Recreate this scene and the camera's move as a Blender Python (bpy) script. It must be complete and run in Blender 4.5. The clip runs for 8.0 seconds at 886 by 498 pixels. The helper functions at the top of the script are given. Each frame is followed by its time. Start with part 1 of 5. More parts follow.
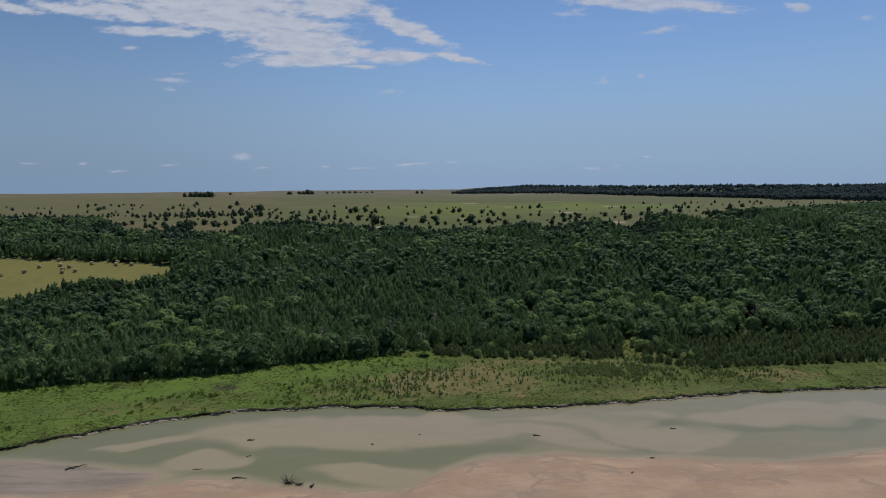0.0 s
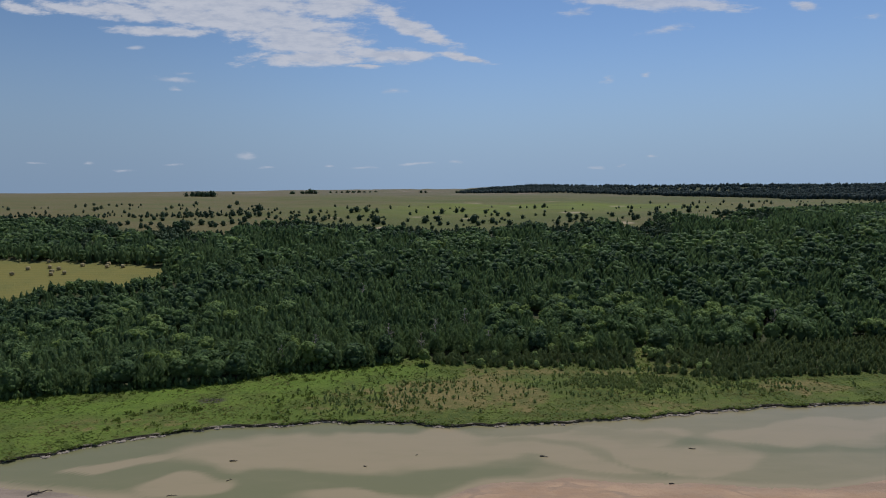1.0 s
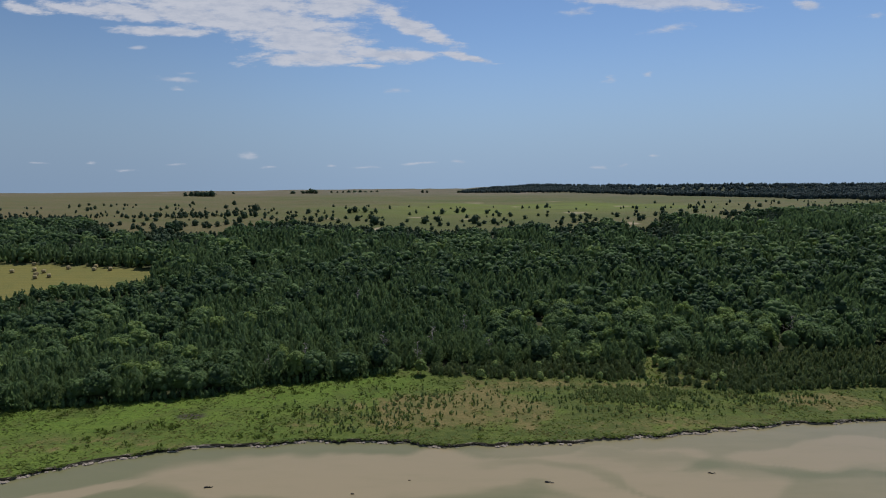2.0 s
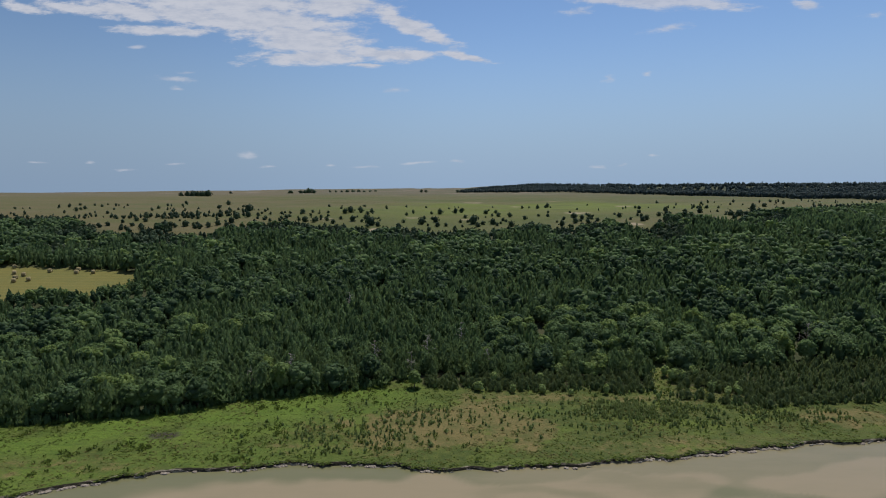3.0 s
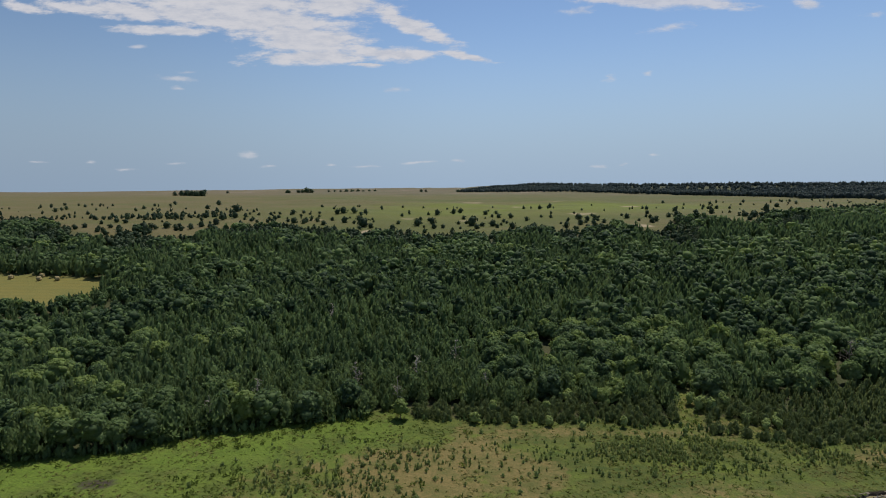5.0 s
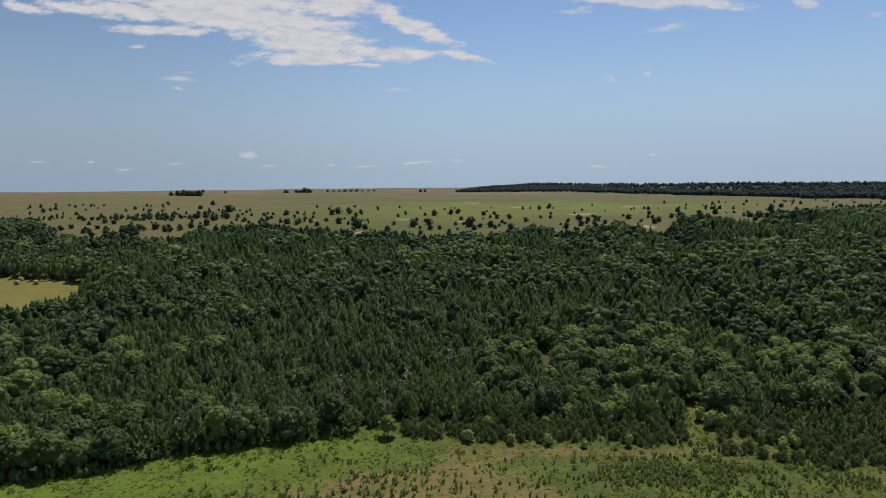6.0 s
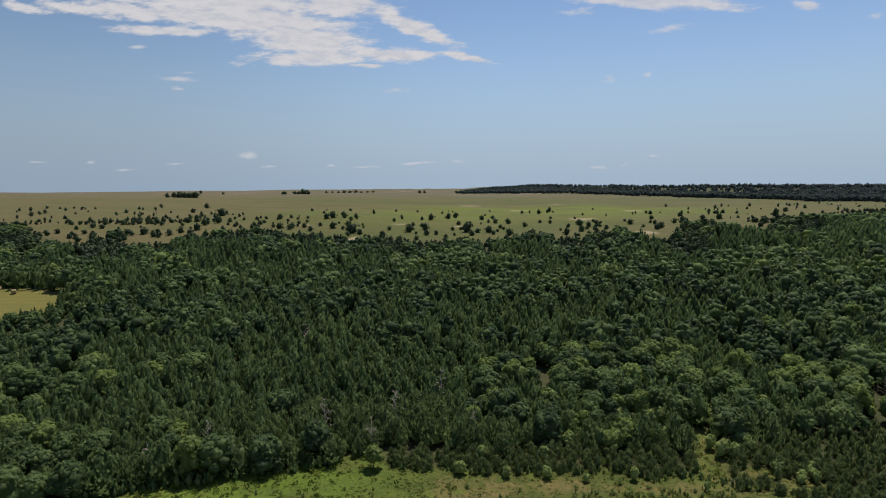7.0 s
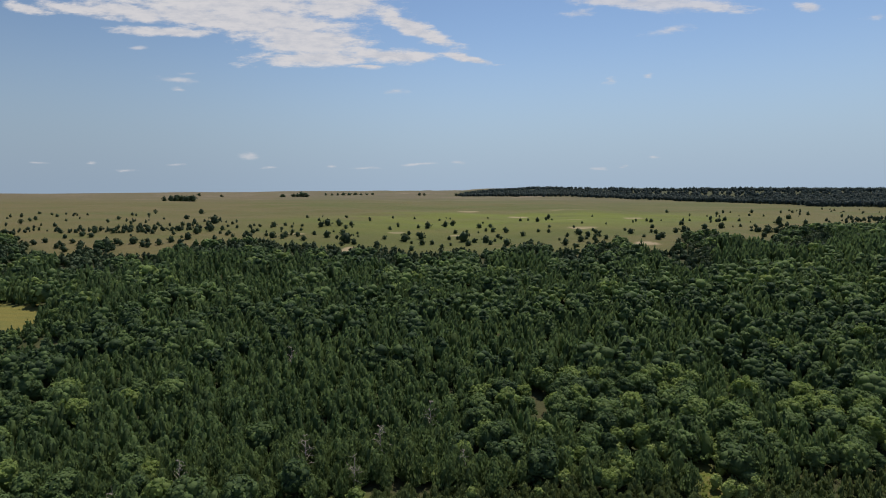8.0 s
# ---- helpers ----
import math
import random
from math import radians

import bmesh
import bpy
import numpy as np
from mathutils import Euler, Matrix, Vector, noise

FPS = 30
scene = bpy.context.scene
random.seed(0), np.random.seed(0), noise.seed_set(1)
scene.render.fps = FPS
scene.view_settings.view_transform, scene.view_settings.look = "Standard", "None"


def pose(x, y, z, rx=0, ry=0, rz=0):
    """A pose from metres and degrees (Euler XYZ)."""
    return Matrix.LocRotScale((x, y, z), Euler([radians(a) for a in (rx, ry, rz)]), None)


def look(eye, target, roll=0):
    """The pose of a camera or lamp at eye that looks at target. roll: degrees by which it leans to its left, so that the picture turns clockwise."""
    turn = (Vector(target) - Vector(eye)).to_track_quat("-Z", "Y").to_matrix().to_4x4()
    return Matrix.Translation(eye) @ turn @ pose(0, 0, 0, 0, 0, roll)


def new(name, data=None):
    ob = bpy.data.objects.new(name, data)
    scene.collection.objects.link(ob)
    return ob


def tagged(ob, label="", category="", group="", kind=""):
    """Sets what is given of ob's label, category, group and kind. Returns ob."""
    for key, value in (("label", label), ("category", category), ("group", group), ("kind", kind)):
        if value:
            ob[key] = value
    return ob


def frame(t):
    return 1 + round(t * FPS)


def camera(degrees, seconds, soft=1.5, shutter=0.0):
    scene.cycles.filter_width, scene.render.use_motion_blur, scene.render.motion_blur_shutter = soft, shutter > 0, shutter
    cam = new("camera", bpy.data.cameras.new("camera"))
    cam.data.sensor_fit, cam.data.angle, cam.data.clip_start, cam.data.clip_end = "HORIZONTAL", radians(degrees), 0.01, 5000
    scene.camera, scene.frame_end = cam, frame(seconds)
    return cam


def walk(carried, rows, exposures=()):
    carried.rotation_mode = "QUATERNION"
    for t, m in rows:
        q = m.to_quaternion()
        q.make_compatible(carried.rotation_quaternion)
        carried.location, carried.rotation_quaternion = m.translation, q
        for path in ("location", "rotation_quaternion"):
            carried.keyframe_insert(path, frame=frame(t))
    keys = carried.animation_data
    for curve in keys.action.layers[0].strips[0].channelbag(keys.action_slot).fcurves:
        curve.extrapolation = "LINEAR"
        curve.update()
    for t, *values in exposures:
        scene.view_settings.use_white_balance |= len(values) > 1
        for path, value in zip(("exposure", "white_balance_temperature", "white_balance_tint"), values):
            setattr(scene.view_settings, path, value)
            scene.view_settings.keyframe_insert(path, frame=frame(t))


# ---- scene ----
cam = camera(70.5, 8.0, soft=0.98)
METRES, EYE, TILT, LEAN, TURN = 75.0, 46.0, -5.3, 0.0, 0.0
ROWS = [
    (0.0, 0.0, 0.0, 0.0, 0.0, 0.0, -0.0),
    (0.5, 0.0052, 0.0622, 0.0049, 0.07, -0.01, -0.02),
    (1.0, 0.0116, 0.126, 0.0118, 0.38, -0.05, -0.04),
    (1.5, 0.0182, 0.1902, 0.018, 0.57, -0.07, -0.04),
    (3.0, 0.0355, 0.385, 0.0373, 0.49, -0.12, -0.04),
    (3.5, 0.0404, 0.4516, 0.0437, 0.47, -0.14, -0.04),
    (4.0, 0.0458, 0.5184, 0.0497, 0.48, -0.14, -0.04),
    (4.5, 0.0511, 0.5836, 0.0555, 0.55, -0.16, -0.05),
    (6.0, 0.0802, 0.7624, 0.0711, 0.55, -0.16, -0.03),
    (6.5, 0.0903, 0.8202, 0.0838, 0.54, -0.17, -0.06),
    (7.0, 0.0993, 0.8755, 0.1051, 0.53, -0.1, -0.11),
    (7.5, 0.111, 0.9229, 0.1336, 0.54, -0.04, -0.16),
    (8.0, 0.1251, 0.9654, 0.1622, 0.56, -0.0, -0.19),
]
walk(cam, [(t, pose(0, 0, EYE, TILT, LEAN, TURN) @ pose(METRES * x, METRES * y, METRES * z, 90 + pitch, roll, yaw)) for t, x, y, z, yaw, pitch, roll in ROWS],
     exposures=[(0.0, -0.37, 5950, 10), (1.5, -0.28, 6050, 10), (4.0, -0.12, 6320, 10), (6.5, 0.0, 6800, 10), (8.0, 0.0, 6800, 10)])

# world, sun, exposure
SUN_ELEV, SUN_AZ = 66.0, 24.0   # degrees; azimuth clockwise from the way ahead
world = bpy.data.worlds.new("sky")
scene.world = world
world.use_nodes = True


def build_sky(w):
    nt = w.node_tree
    nt.nodes.clear()

    def node(kind, **sets):
        n = nt.nodes.new(kind)
        for k, v in sets.items():
            setattr(n, k, v)
        return n

    def math_node(op, a, b=None):
        n = node("ShaderNodeMath", operation=op)
        for i, v in enumerate((a, b)):
            if v is None:
                continue
            if isinstance(v, (int, float)):
                n.inputs[i].default_value = v
            else:
                nt.links.new(v, n.inputs[i])
        return n.outputs[0]

    sky = node("ShaderNodeTexSky", sky_type="NISHITA", sun_disc=False, sun_elevation=radians(SUN_ELEV),
               sun_rotation=radians(SUN_AZ), altitude=600, air_density=1.0, dust_density=SKY_DUST, ozone_density=1.6)
    tc = node("ShaderNodeTexCoord")
    sep = node("ShaderNodeSeparateXYZ")
    nt.links.new(tc.outputs["Generated"], sep.inputs[0])
    ahead = math_node("MAXIMUM", sep.outputs[1], 0.05)
    u = math_node("DIVIDE", sep.outputs[0], ahead)
    v = math_node("DIVIDE", sep.outputs[2], ahead)
    uv = node("ShaderNodeCombineXYZ")
    nt.links.new(u, uv.inputs[0])
    nt.links.new(v, uv.inputs[1])
    stretch = node("ShaderNodeMapping")
    stretch.inputs["Scale"].default_value = (1.0, 3.4, 1.0)
    nt.links.new(uv.outputs[0], stretch.inputs[0])
    warp = node("ShaderNodeTexNoise")
    warp.inputs["Scale"].default_value, warp.inputs["Detail"].default_value = 16.0, 6.0
    nt.links.new(stretch.outputs[0], warp.inputs["Vector"])
    wsub = node("ShaderNodeVectorMath", operation="SUBTRACT")
    nt.links.new(warp.outputs["Color"], wsub.inputs[0])
    wsub.inputs[1].default_value = (0.5, 0.5, 0.5)
    wmul = node("ShaderNodeVectorMath", operation="MULTIPLY")
    nt.links.new(wsub.outputs[0], wmul.inputs[0])
    wmul.inputs[1].default_value = (0.050, 0.013, 0.0)
    wadd = node("ShaderNodeVectorMath", operation="ADD")
    nt.links.new(uv.outputs[0], wadd.inputs[0])
    nt.links.new(wmul.outputs[0], wadd.inputs[1])
    fine = node("ShaderNodeTexNoise")
    fine.inputs["Scale"].default_value, fine.inputs["Detail"].default_value, fine.inputs["Roughness"].default_value = 26.0, 9.0, 0.66
    nt.links.new(stretch.outputs[0], fine.inputs["Vector"])
    grain = math_node("SUBTRACT", fine.outputs["Fac"], 0.5)

    def bank(puffs, ragged, soft):
        best = None
        for cu, cv, ru, rv, rot in puffs:
            m = node("ShaderNodeMapping", vector_type="TEXTURE")
            m.inputs["Location"].default_value = (cu, cv, 0)
            m.inputs["Rotation"].default_value = (0, 0, radians(rot))
            m.inputs["Scale"].default_value = (ru, rv, 1)
            nt.links.new(wadd.outputs[0], m.inputs[0])
            ln = node("ShaderNodeVectorMath", operation="LENGTH")
            nt.links.new(m.outputs[0], ln.inputs[0])
            near = math_node("SUBTRACT", 1.0, ln.outputs["Value"])
            best = near if best is None else math_node("MAXIMUM", best, near)
        rough = math_node("MULTIPLY", grain, ragged)
        total = math_node("ADD", best, rough)
        r = node("ShaderNodeMapRange", interpolation_type="SMOOTHSTEP")
        r.inputs["From Min"].default_value, r.inputs["From Max"].default_value = -0.02, soft
        nt.links.new(total, r.inputs["Value"])
        return r.outputs[0]

    big = bank(BIG_CLOUD, 1.7, 0.62)
    side = math_node("MAXIMUM", bank(SIDE_CLOUDS, 1.7, 0.7), math_node("MULTIPLY", bank(PUFFS, 2.6, 1.3), 0.9))
    low = math_node("MULTIPLY", bank(LOW_CLOUDS, 2.2, 1.2), 0.62)
    dens = math_node("MAXIMUM", math_node("MAXIMUM", math_node("MULTIPLY", big, 0.94), math_node("MULTIPLY", side, 0.8)), low)
    # the half of the sky behind carries loose fair-weather cloud
    loose = node("ShaderNodeMapRange", interpolation_type="SMOOTHSTEP")
    loose.inputs["From Min"].default_value, loose.inputs["From Max"].default_value = 0.55, 0.75
    wide = node("ShaderNodeTexNoise")
    wide.inputs["Scale"].default_value, wide.inputs["Detail"].default_value = 3.0, 6.0
    nt.links.new(tc.outputs["Generated"], wide.inputs["Vector"])
    nt.links.new(wide.outputs["Fac"], loose.inputs["Value"])
    front = math_node("GREATER_THAN", sep.outputs[1], 0.06)
    back = math_node("SUBTRACT", 1.0, front)
    dens = math_node("ADD", math_node("MULTIPLY", dens, front), math_node("MULTIPLY", math_node("MULTIPLY", loose.outputs[0], back), 0.7))
    up = math_node("GREATER_THAN", sep.outputs[2], 0.0)
    dens = math_node("MULTIPLY", dens, up)

    blue = node("ShaderNodeBackground")
    blue.inputs["Strength"].default_value = SKY_STRENGTH
    tone = node("ShaderNodeMix", data_type="RGBA", blend_type="MULTIPLY")
    tone.inputs["Factor"].default_value = 1.0
    tone.inputs[7].default_value = (0.92, 0.97, 1.04, 1)
    nt.links.new(sky.outputs[0], tone.inputs[6])
    low_sky = node("ShaderNodeMapRange", interpolation_type="SMOOTHERSTEP")
    low_sky.inputs["From Min"].default_value, low_sky.inputs["From Max"].default_value = 0.30, -0.03
    nt.links.new(sep.outputs[2], low_sky.inputs["Value"])
    haze = node("ShaderNodeMix", data_type="RGBA")
    haze.inputs[7].default_value = (*(c / SKY_STRENGTH for c in HAZE), 1)
    nt.links.new(low_sky.outputs[0], haze.inputs["Factor"])
    nt.links.new(tone.outputs[2], haze.inputs[6])
    # paler towards the sun's side
    side_way = node("ShaderNodeMapRange", interpolation_type="SMOOTHSTEP")
    side_way.inputs["From Min"].default_value, side_way.inputs["From Max"].default_value = -0.62, 0.08
    side_way.inputs["To Min"].default_value, side_way.inputs["To Max"].default_value = 0.80, 1.0
    nt.links.new(sep.outputs[0], side_way.inputs["Value"])
    paler = node("ShaderNodeVectorMath", operation="SCALE")
    nt.links.new(haze.outputs[2], paler.inputs[0])
    nt.links.new(side_way.outputs[0], paler.inputs["Scale"])
    nt.links.new(paler.outputs[0], blue.inputs["Color"])
    white = node("ShaderNodeBackground")
    white.inputs["Color"].default_value = (0.90, 0.93, 1.0, 1)
    white.inputs["Strength"].default_value = CLOUD_STRENGTH
    body = node("ShaderNodeMapRange", interpolation_type="SMOOTHSTEP")
    body.inputs["From Min"].default_value, body.inputs["From Max"].default_value = 0.36, 0.62
    nt.links.new(fine.outputs["Fac"], body.inputs["Value"])
    puff = node("ShaderNodeMix", data_type="RGBA")
    puff.inputs[6].default_value, puff.inputs[7].default_value = (0.78, 0.81, 0.91, 1), (0.94, 0.94, 1.0, 1)
    nt.links.new(body.outputs[0], puff.inputs["Factor"])
    nt.links.new(puff.outputs[2], white.inputs["Color"])
    mix = node("ShaderNodeMixShader")
    nt.links.new(dens, mix.inputs[0])
    nt.links.new(blue.outputs[0], mix.inputs[1])
    nt.links.new(white.outputs[0], mix.inputs[2])
    out = node("ShaderNodeOutputWorld")
    nt.links.new(mix.outputs[0], out.inputs[0])


SKY_STRENGTH, SKY_DUST, CLOUD_STRENGTH = 0.104, 0.2, 0.69
HAZE = (0.335, 0.450, 0.60)   # the sky just over the horizon
# clouds: sideways and upward slope of the line of sight, half width, half height, turn in degrees
BIG_CLOUD = [(-0.36, 0.296, 0.28, 0.046, -4), (-0.30, 0.263, 0.18, 0.036, -6), (-0.40, 0.272, 0.13, 0.024, -8), (-0.225, 0.234, 0.125, 0.036, -6), (-0.205, 0.206, 0.130, 0.017, 2),
             (-0.09, 0.211, 0.095, 0.013, -3), (-0.17, 0.287, 0.10, 0.030, 0), (-0.06, 0.253, 0.105, 0.015, -24), (0.022, 0.206, 0.055, 0.008, -12),
             (-0.44, 0.246, 0.11, 0.009, -2), (-0.58, 0.280, 0.08, 0.013, -6), (-0.655, 0.281, 0.045, 0.009, -10), (-0.50, 0.277, 0.11, 0.019, -8), (-0.128, 0.193, 0.035, 0.004, 2)]
SIDE_CLOUDS = [(0.315, 0.291, 0.130, 0.0175, -2), (0.385, 0.284, 0.095, 0.0110, -3), (0.245, 0.291, 0.070, 0.0085, 0), (0.550, 0.283, 0.026, 0.0090, -4)]
PUFFS = [(0.345, 0.248, 0.0500, 0.0080, 8), (0.253, 0.172, 0.0160, 0.0070, 15), (0.195, 0.275, 0.0300, 0.0070, 8),
               (0.312, 0.179, 0.0117, 0.0045, 0), (0.653, 0.267, 0.027, 0.0054, 8), (0.189, 0.273, 0.018, 0.0045, 0)]
LOW_CLOUDS = [(-0.432, 0.171, 0.0450, 0.0058, -4), (-0.410, 0.182, 0.0260, 0.0036, 0), (-0.427, 0.157, 0.0150, 0.0046, 0), (-0.083, 0.153, 0.0198, 0.0054, 3),
              (-0.487, 0.223, 0.0162, 0.0045, 0), (-0.127, 0.19, 0.0225, 0.0036, 0), (-0.316, 0.056, 0.027, 0.0063, -2),
              (-0.284, 0.037, 0.018, 0.0036, 0), (-0.567, 0.041, 0.0126, 0.0036, 0), (-0.656, 0.043, 0.0225, 0.0027, 0),
              (-0.048, 0.042, 0.0316, 0.0027, 0), (0.014, 0.045, 0.0135, 0.0036, 0), (-0.442, 0.04, 0.0162, 0.0027, 0),
              (-0.129, 0.036, 0.0225, 0.0027, 0), (0.238, 0.035, 0.0162, 0.0036, 0), (0.271, 0.041, 0.0072, 0.0036, 0),
              (-0.509, 0.031, 0.018, 0.0027, 0), (-0.187, 0.04, 0.0108, 0.0027, 0), (0.321, 0.053, 0.009, 0.0027, 0)]
build_sky(world)

sun_data = bpy.data.lights.new("sun", "SUN")
sun_data.energy, sun_data.angle, sun_data.color = 4.4, radians(0.53), (1.0, 0.955, 0.88)
sun = new("sun", sun_data)
sun_way = Vector((math.sin(radians(SUN_AZ)) * math.cos(radians(SUN_ELEV)), math.cos(radians(SUN_AZ)) * math.cos(radians(SUN_ELEV)), math.sin(radians(SUN_ELEV))))
sun.matrix_world = look(tuple(sun_way * 400), (0, 0, 0))


# materials
def mat_new(name):
    m = bpy.data.materials.new(name)
    m.use_nodes = True
    nt = m.node_tree
    return m, nt, nt.nodes["Principled BSDF"]


class Nodes:
    """Short forms for building a node tree."""

    def __init__(self, nt):
        self.nt = nt

    def n(self, kind, **sets):
        n = self.nt.nodes.new(kind)
        for k, v in sets.items():
            setattr(n, k, v)
        return n

    def put(self, value, socket):
        if isinstance(value, (int, float)):
            socket.default_value = value
        elif isinstance(value, tuple):
            socket.default_value = value if len(value) == 4 or socket.type == "VECTOR" else (*value, 1.0)
        else:
            self.nt.links.new(value, socket)

    def math(self, op, a, b=0.0, clamp=False):
        n = self.n("ShaderNodeMath", operation=op, use_clamp=clamp)
        self.put(a, n.inputs[0])
        self.put(b, n.inputs[1])
        return n.outputs[0]

    def mix(self, fac, a, b):
        n = self.n("ShaderNodeMix", data_type="RGBA")
        self.put(fac, n.inputs["Factor"])
        self.put(a, n.inputs[6])
        self.put(b, n.inputs[7])
        return n.outputs[2]

    def attr(self, name):
        return self.n("ShaderNodeAttribute", attribute_name=name).outputs["Fac"]

    def place(self, scale=(1, 1, 1)):
        g = self.n("ShaderNodeNewGeometry")
        m = self.n("ShaderNodeMapping")
        m.inputs["Scale"].default_value = scale
        self.nt.links.new(g.outputs["Position"], m.inputs[0])
        return m.outputs[0]

    def noise(self, vec, scale, detail=4.0, rough=0.55):
        n = self.n("ShaderNodeTexNoise")
        n.inputs["Scale"].default_value, n.inputs["Detail"].default_value, n.inputs["Roughness"].default_value = scale, detail, rough
        self.nt.links.new(vec, n.inputs["Vector"])
        return n.outputs["Fac"]

    def ramp(self, value, lo, hi):
        n = self.n("ShaderNodeMapRange", interpolation_type="SMOOTHSTEP")
        n.inputs["From Min"].default_value, n.inputs["From Max"].default_value = lo, hi
        self.put(value, n.inputs["Value"])
        return n.outputs[0]

    def bump(self, height, strength, distance, bsdf):
        n = self.n("ShaderNodeBump")
        n.inputs["Strength"].default_value, n.inputs["Distance"].default_value = strength, distance
        self.nt.links.new(height, n.inputs["Height"])
        self.nt.links.new(n.outputs[0], bsdf.inputs["Normal"])


def ground_material():
    m, nt, bsdf = mat_new("river_valley_ground")
    k = Nodes(nt)
    p = k.place()
    wide = k.noise(p, 0.012, 4)
    mid = k.noise(p, 0.09, 5, 0.6)
    fine = k.noise(p, 1.1, 5, 0.65)
    # upland pasture: green, straw and brown in long drifts
    drift = k.noise(k.place((0.006, 0.02, 0.02)), 1.0, 5, 0.6)
    col = k.mix(k.ramp(drift, 0.36, 0.62), (0.078, 0.088, 0.023), (0.110, 0.095, 0.037))
    col = k.mix(k.math("MULTIPLY", k.ramp(k.noise(p, 0.03, 5, 0.6), 0.52, 0.72), 0.55), col, (0.070, 0.086, 0.022))
    col = k.mix(k.math("MULTIPLY", k.ramp(mid, 0.5, 0.75), 0.45), col, (0.124, 0.112, 0.046))
    col = k.mix(k.math("MULTIPLY", k.ramp(k.noise(p, 0.33, 5, 0.7), 0.48, 0.68), 0.5), col, (0.062, 0.066, 0.024))
    col = k.mix(k.attr("far_brown"), col, k.mix(k.ramp(drift, 0.35, 0.65), (0.122, 0.098, 0.062), (0.100, 0.092, 0.046)))
    col = k.mix(k.math("MULTIPLY", k.attr("green"), k.ramp(k.noise(k.place((0.012, 0.03, 0.03)), 1.0, 6, 0.65), 0.28, 0.60)), col, (0.112, 0.132, 0.022))
    col = k.mix(k.math("MULTIPLY", k.attr("tawny"), k.ramp(k.noise(k.place((0.02, 0.05, 0.03)), 1.0, 6, 0.65), 0.30, 0.62)), col, (0.130, 0.098, 0.048))
    # bare sandy streaks and dark scrub over the far country
    streak = k.math("MULTIPLY", k.ramp(k.noise(k.place((0.004, 0.012, 0.01)), 1.0, 7, 0.7), 0.53, 0.66), k.attr("far_brown"))
    col = k.mix(k.math("MULTIPLY", streak, 0.7), col, (0.235, 0.185, 0.135))
    scrub = k.math("MULTIPLY", k.ramp(k.noise(k.place((0.02, 0.03, 0.02)), 1.0, 4, 0.7), 0.60, 0.68), k.attr("far_brown"))
    col = k.mix(k.math("MULTIPLY", scrub, 0.6), col, (0.050, 0.056, 0.030))
    col = k.mix(k.attr("blowout"), col, (0.30, 0.235, 0.150))
    # forest floor
    col = k.mix(k.attr("forest"), col, k.mix(k.ramp(mid, 0.35, 0.7), (0.040, 0.048, 0.018), (0.068, 0.064, 0.030)))
    # mown hay
    rows = k.n("ShaderNodeTexWave", wave_type="BANDS", bands_direction="Y")
    rows.inputs["Scale"].default_value, rows.inputs["Distortion"].default_value, rows.inputs["Detail"].default_value = 0.09, 1.6, 3.0
    nt.links.new(p, rows.inputs["Vector"])
    hay = k.mix(k.math("MULTIPLY", rows.outputs["Fac"], 0.6), (0.165, 0.140, 0.036), (0.125, 0.121, 0.033))
    hay = k.mix(k.math("MULTIPLY", k.ramp(mid, 0.45, 0.7), 0.5), hay, (0.110, 0.116, 0.033))
    col = k.mix(k.attr("hay"), col, hay)
    # meadow
    lush = k.mix(k.ramp(k.noise(p, 0.5, 7, 0.78), 0.36, 0.64), (0.048, 0.064, 0.012), (0.095, 0.105, 0.022))
    lush = k.mix(k.math("MULTIPLY", k.ramp(fine, 0.5, 0.75), 0.6), lush, (0.050, 0.084, 0.013))
    dry = k.mix(k.ramp(k.noise(p, 0.35, 5, 0.65), 0.4, 0.65), (0.174, 0.130, 0.048), (0.104, 0.098, 0.029))
    dry = k.mix(k.math("MULTIPLY", k.ramp(fine, 0.52, 0.75), 0.5), dry, (0.090, 0.098, 0.028))
    lush = k.mix(k.math("MULTIPLY", k.ramp(k.noise(k.place((0.05, 0.11, 0.1)), 1.0, 4, 0.6), 0.46, 0.60), 0.75), lush, (0.110, 0.138, 0.022))
    lush = k.mix(k.math("MULTIPLY", k.ramp(k.noise(k.place((0.06, 0.16, 0.1)), 1.7, 5, 0.65), 0.52, 0.64), 0.6), lush, (0.096, 0.094, 0.026))
    lush = k.mix(k.math("MULTIPLY", k.ramp(k.noise(k.place((0.16, 0.42, 0.2)), 1.0, 5, 0.7), 0.54, 0.66), 0.65), lush, (0.034, 0.062, 0.012))
    lush = k.mix(k.math("MULTIPLY", k.attr("rank"), k.ramp(k.noise(p, 0.13, 5, 0.65), 0.28, 0.56)), lush, (0.116, 0.182, 0.019))
    broken = k.ramp(k.math("ADD", k.noise(p, 0.42, 6, 0.75), k.math("MULTIPLY", k.attr("dry"), 0.45)), 0.62, 0.86)
    mead = k.mix(broken, lush, dry)
    mead = k.mix(k.math("MULTIPLY", k.ramp(k.noise(p, 3.2, 4, 0.7), 0.42, 0.62), 0.5), mead, (0.044, 0.062, 0.015))
    col = k.mix(k.attr("meadow"), col, mead)
    # eroded bank and puddle mud
    soil = k.mix(k.ramp(k.noise(k.place((0.5, 0.9, 3.0)), 1.0, 6, 0.75), 0.51, 0.61), (0.028, 0.023, 0.014), (0.27, 0.225, 0.165))
    col = k.mix(k.attr("bank"), col, soil)
    col = k.mix(k.attr("mud"), col, (0.045, 0.036, 0.026))
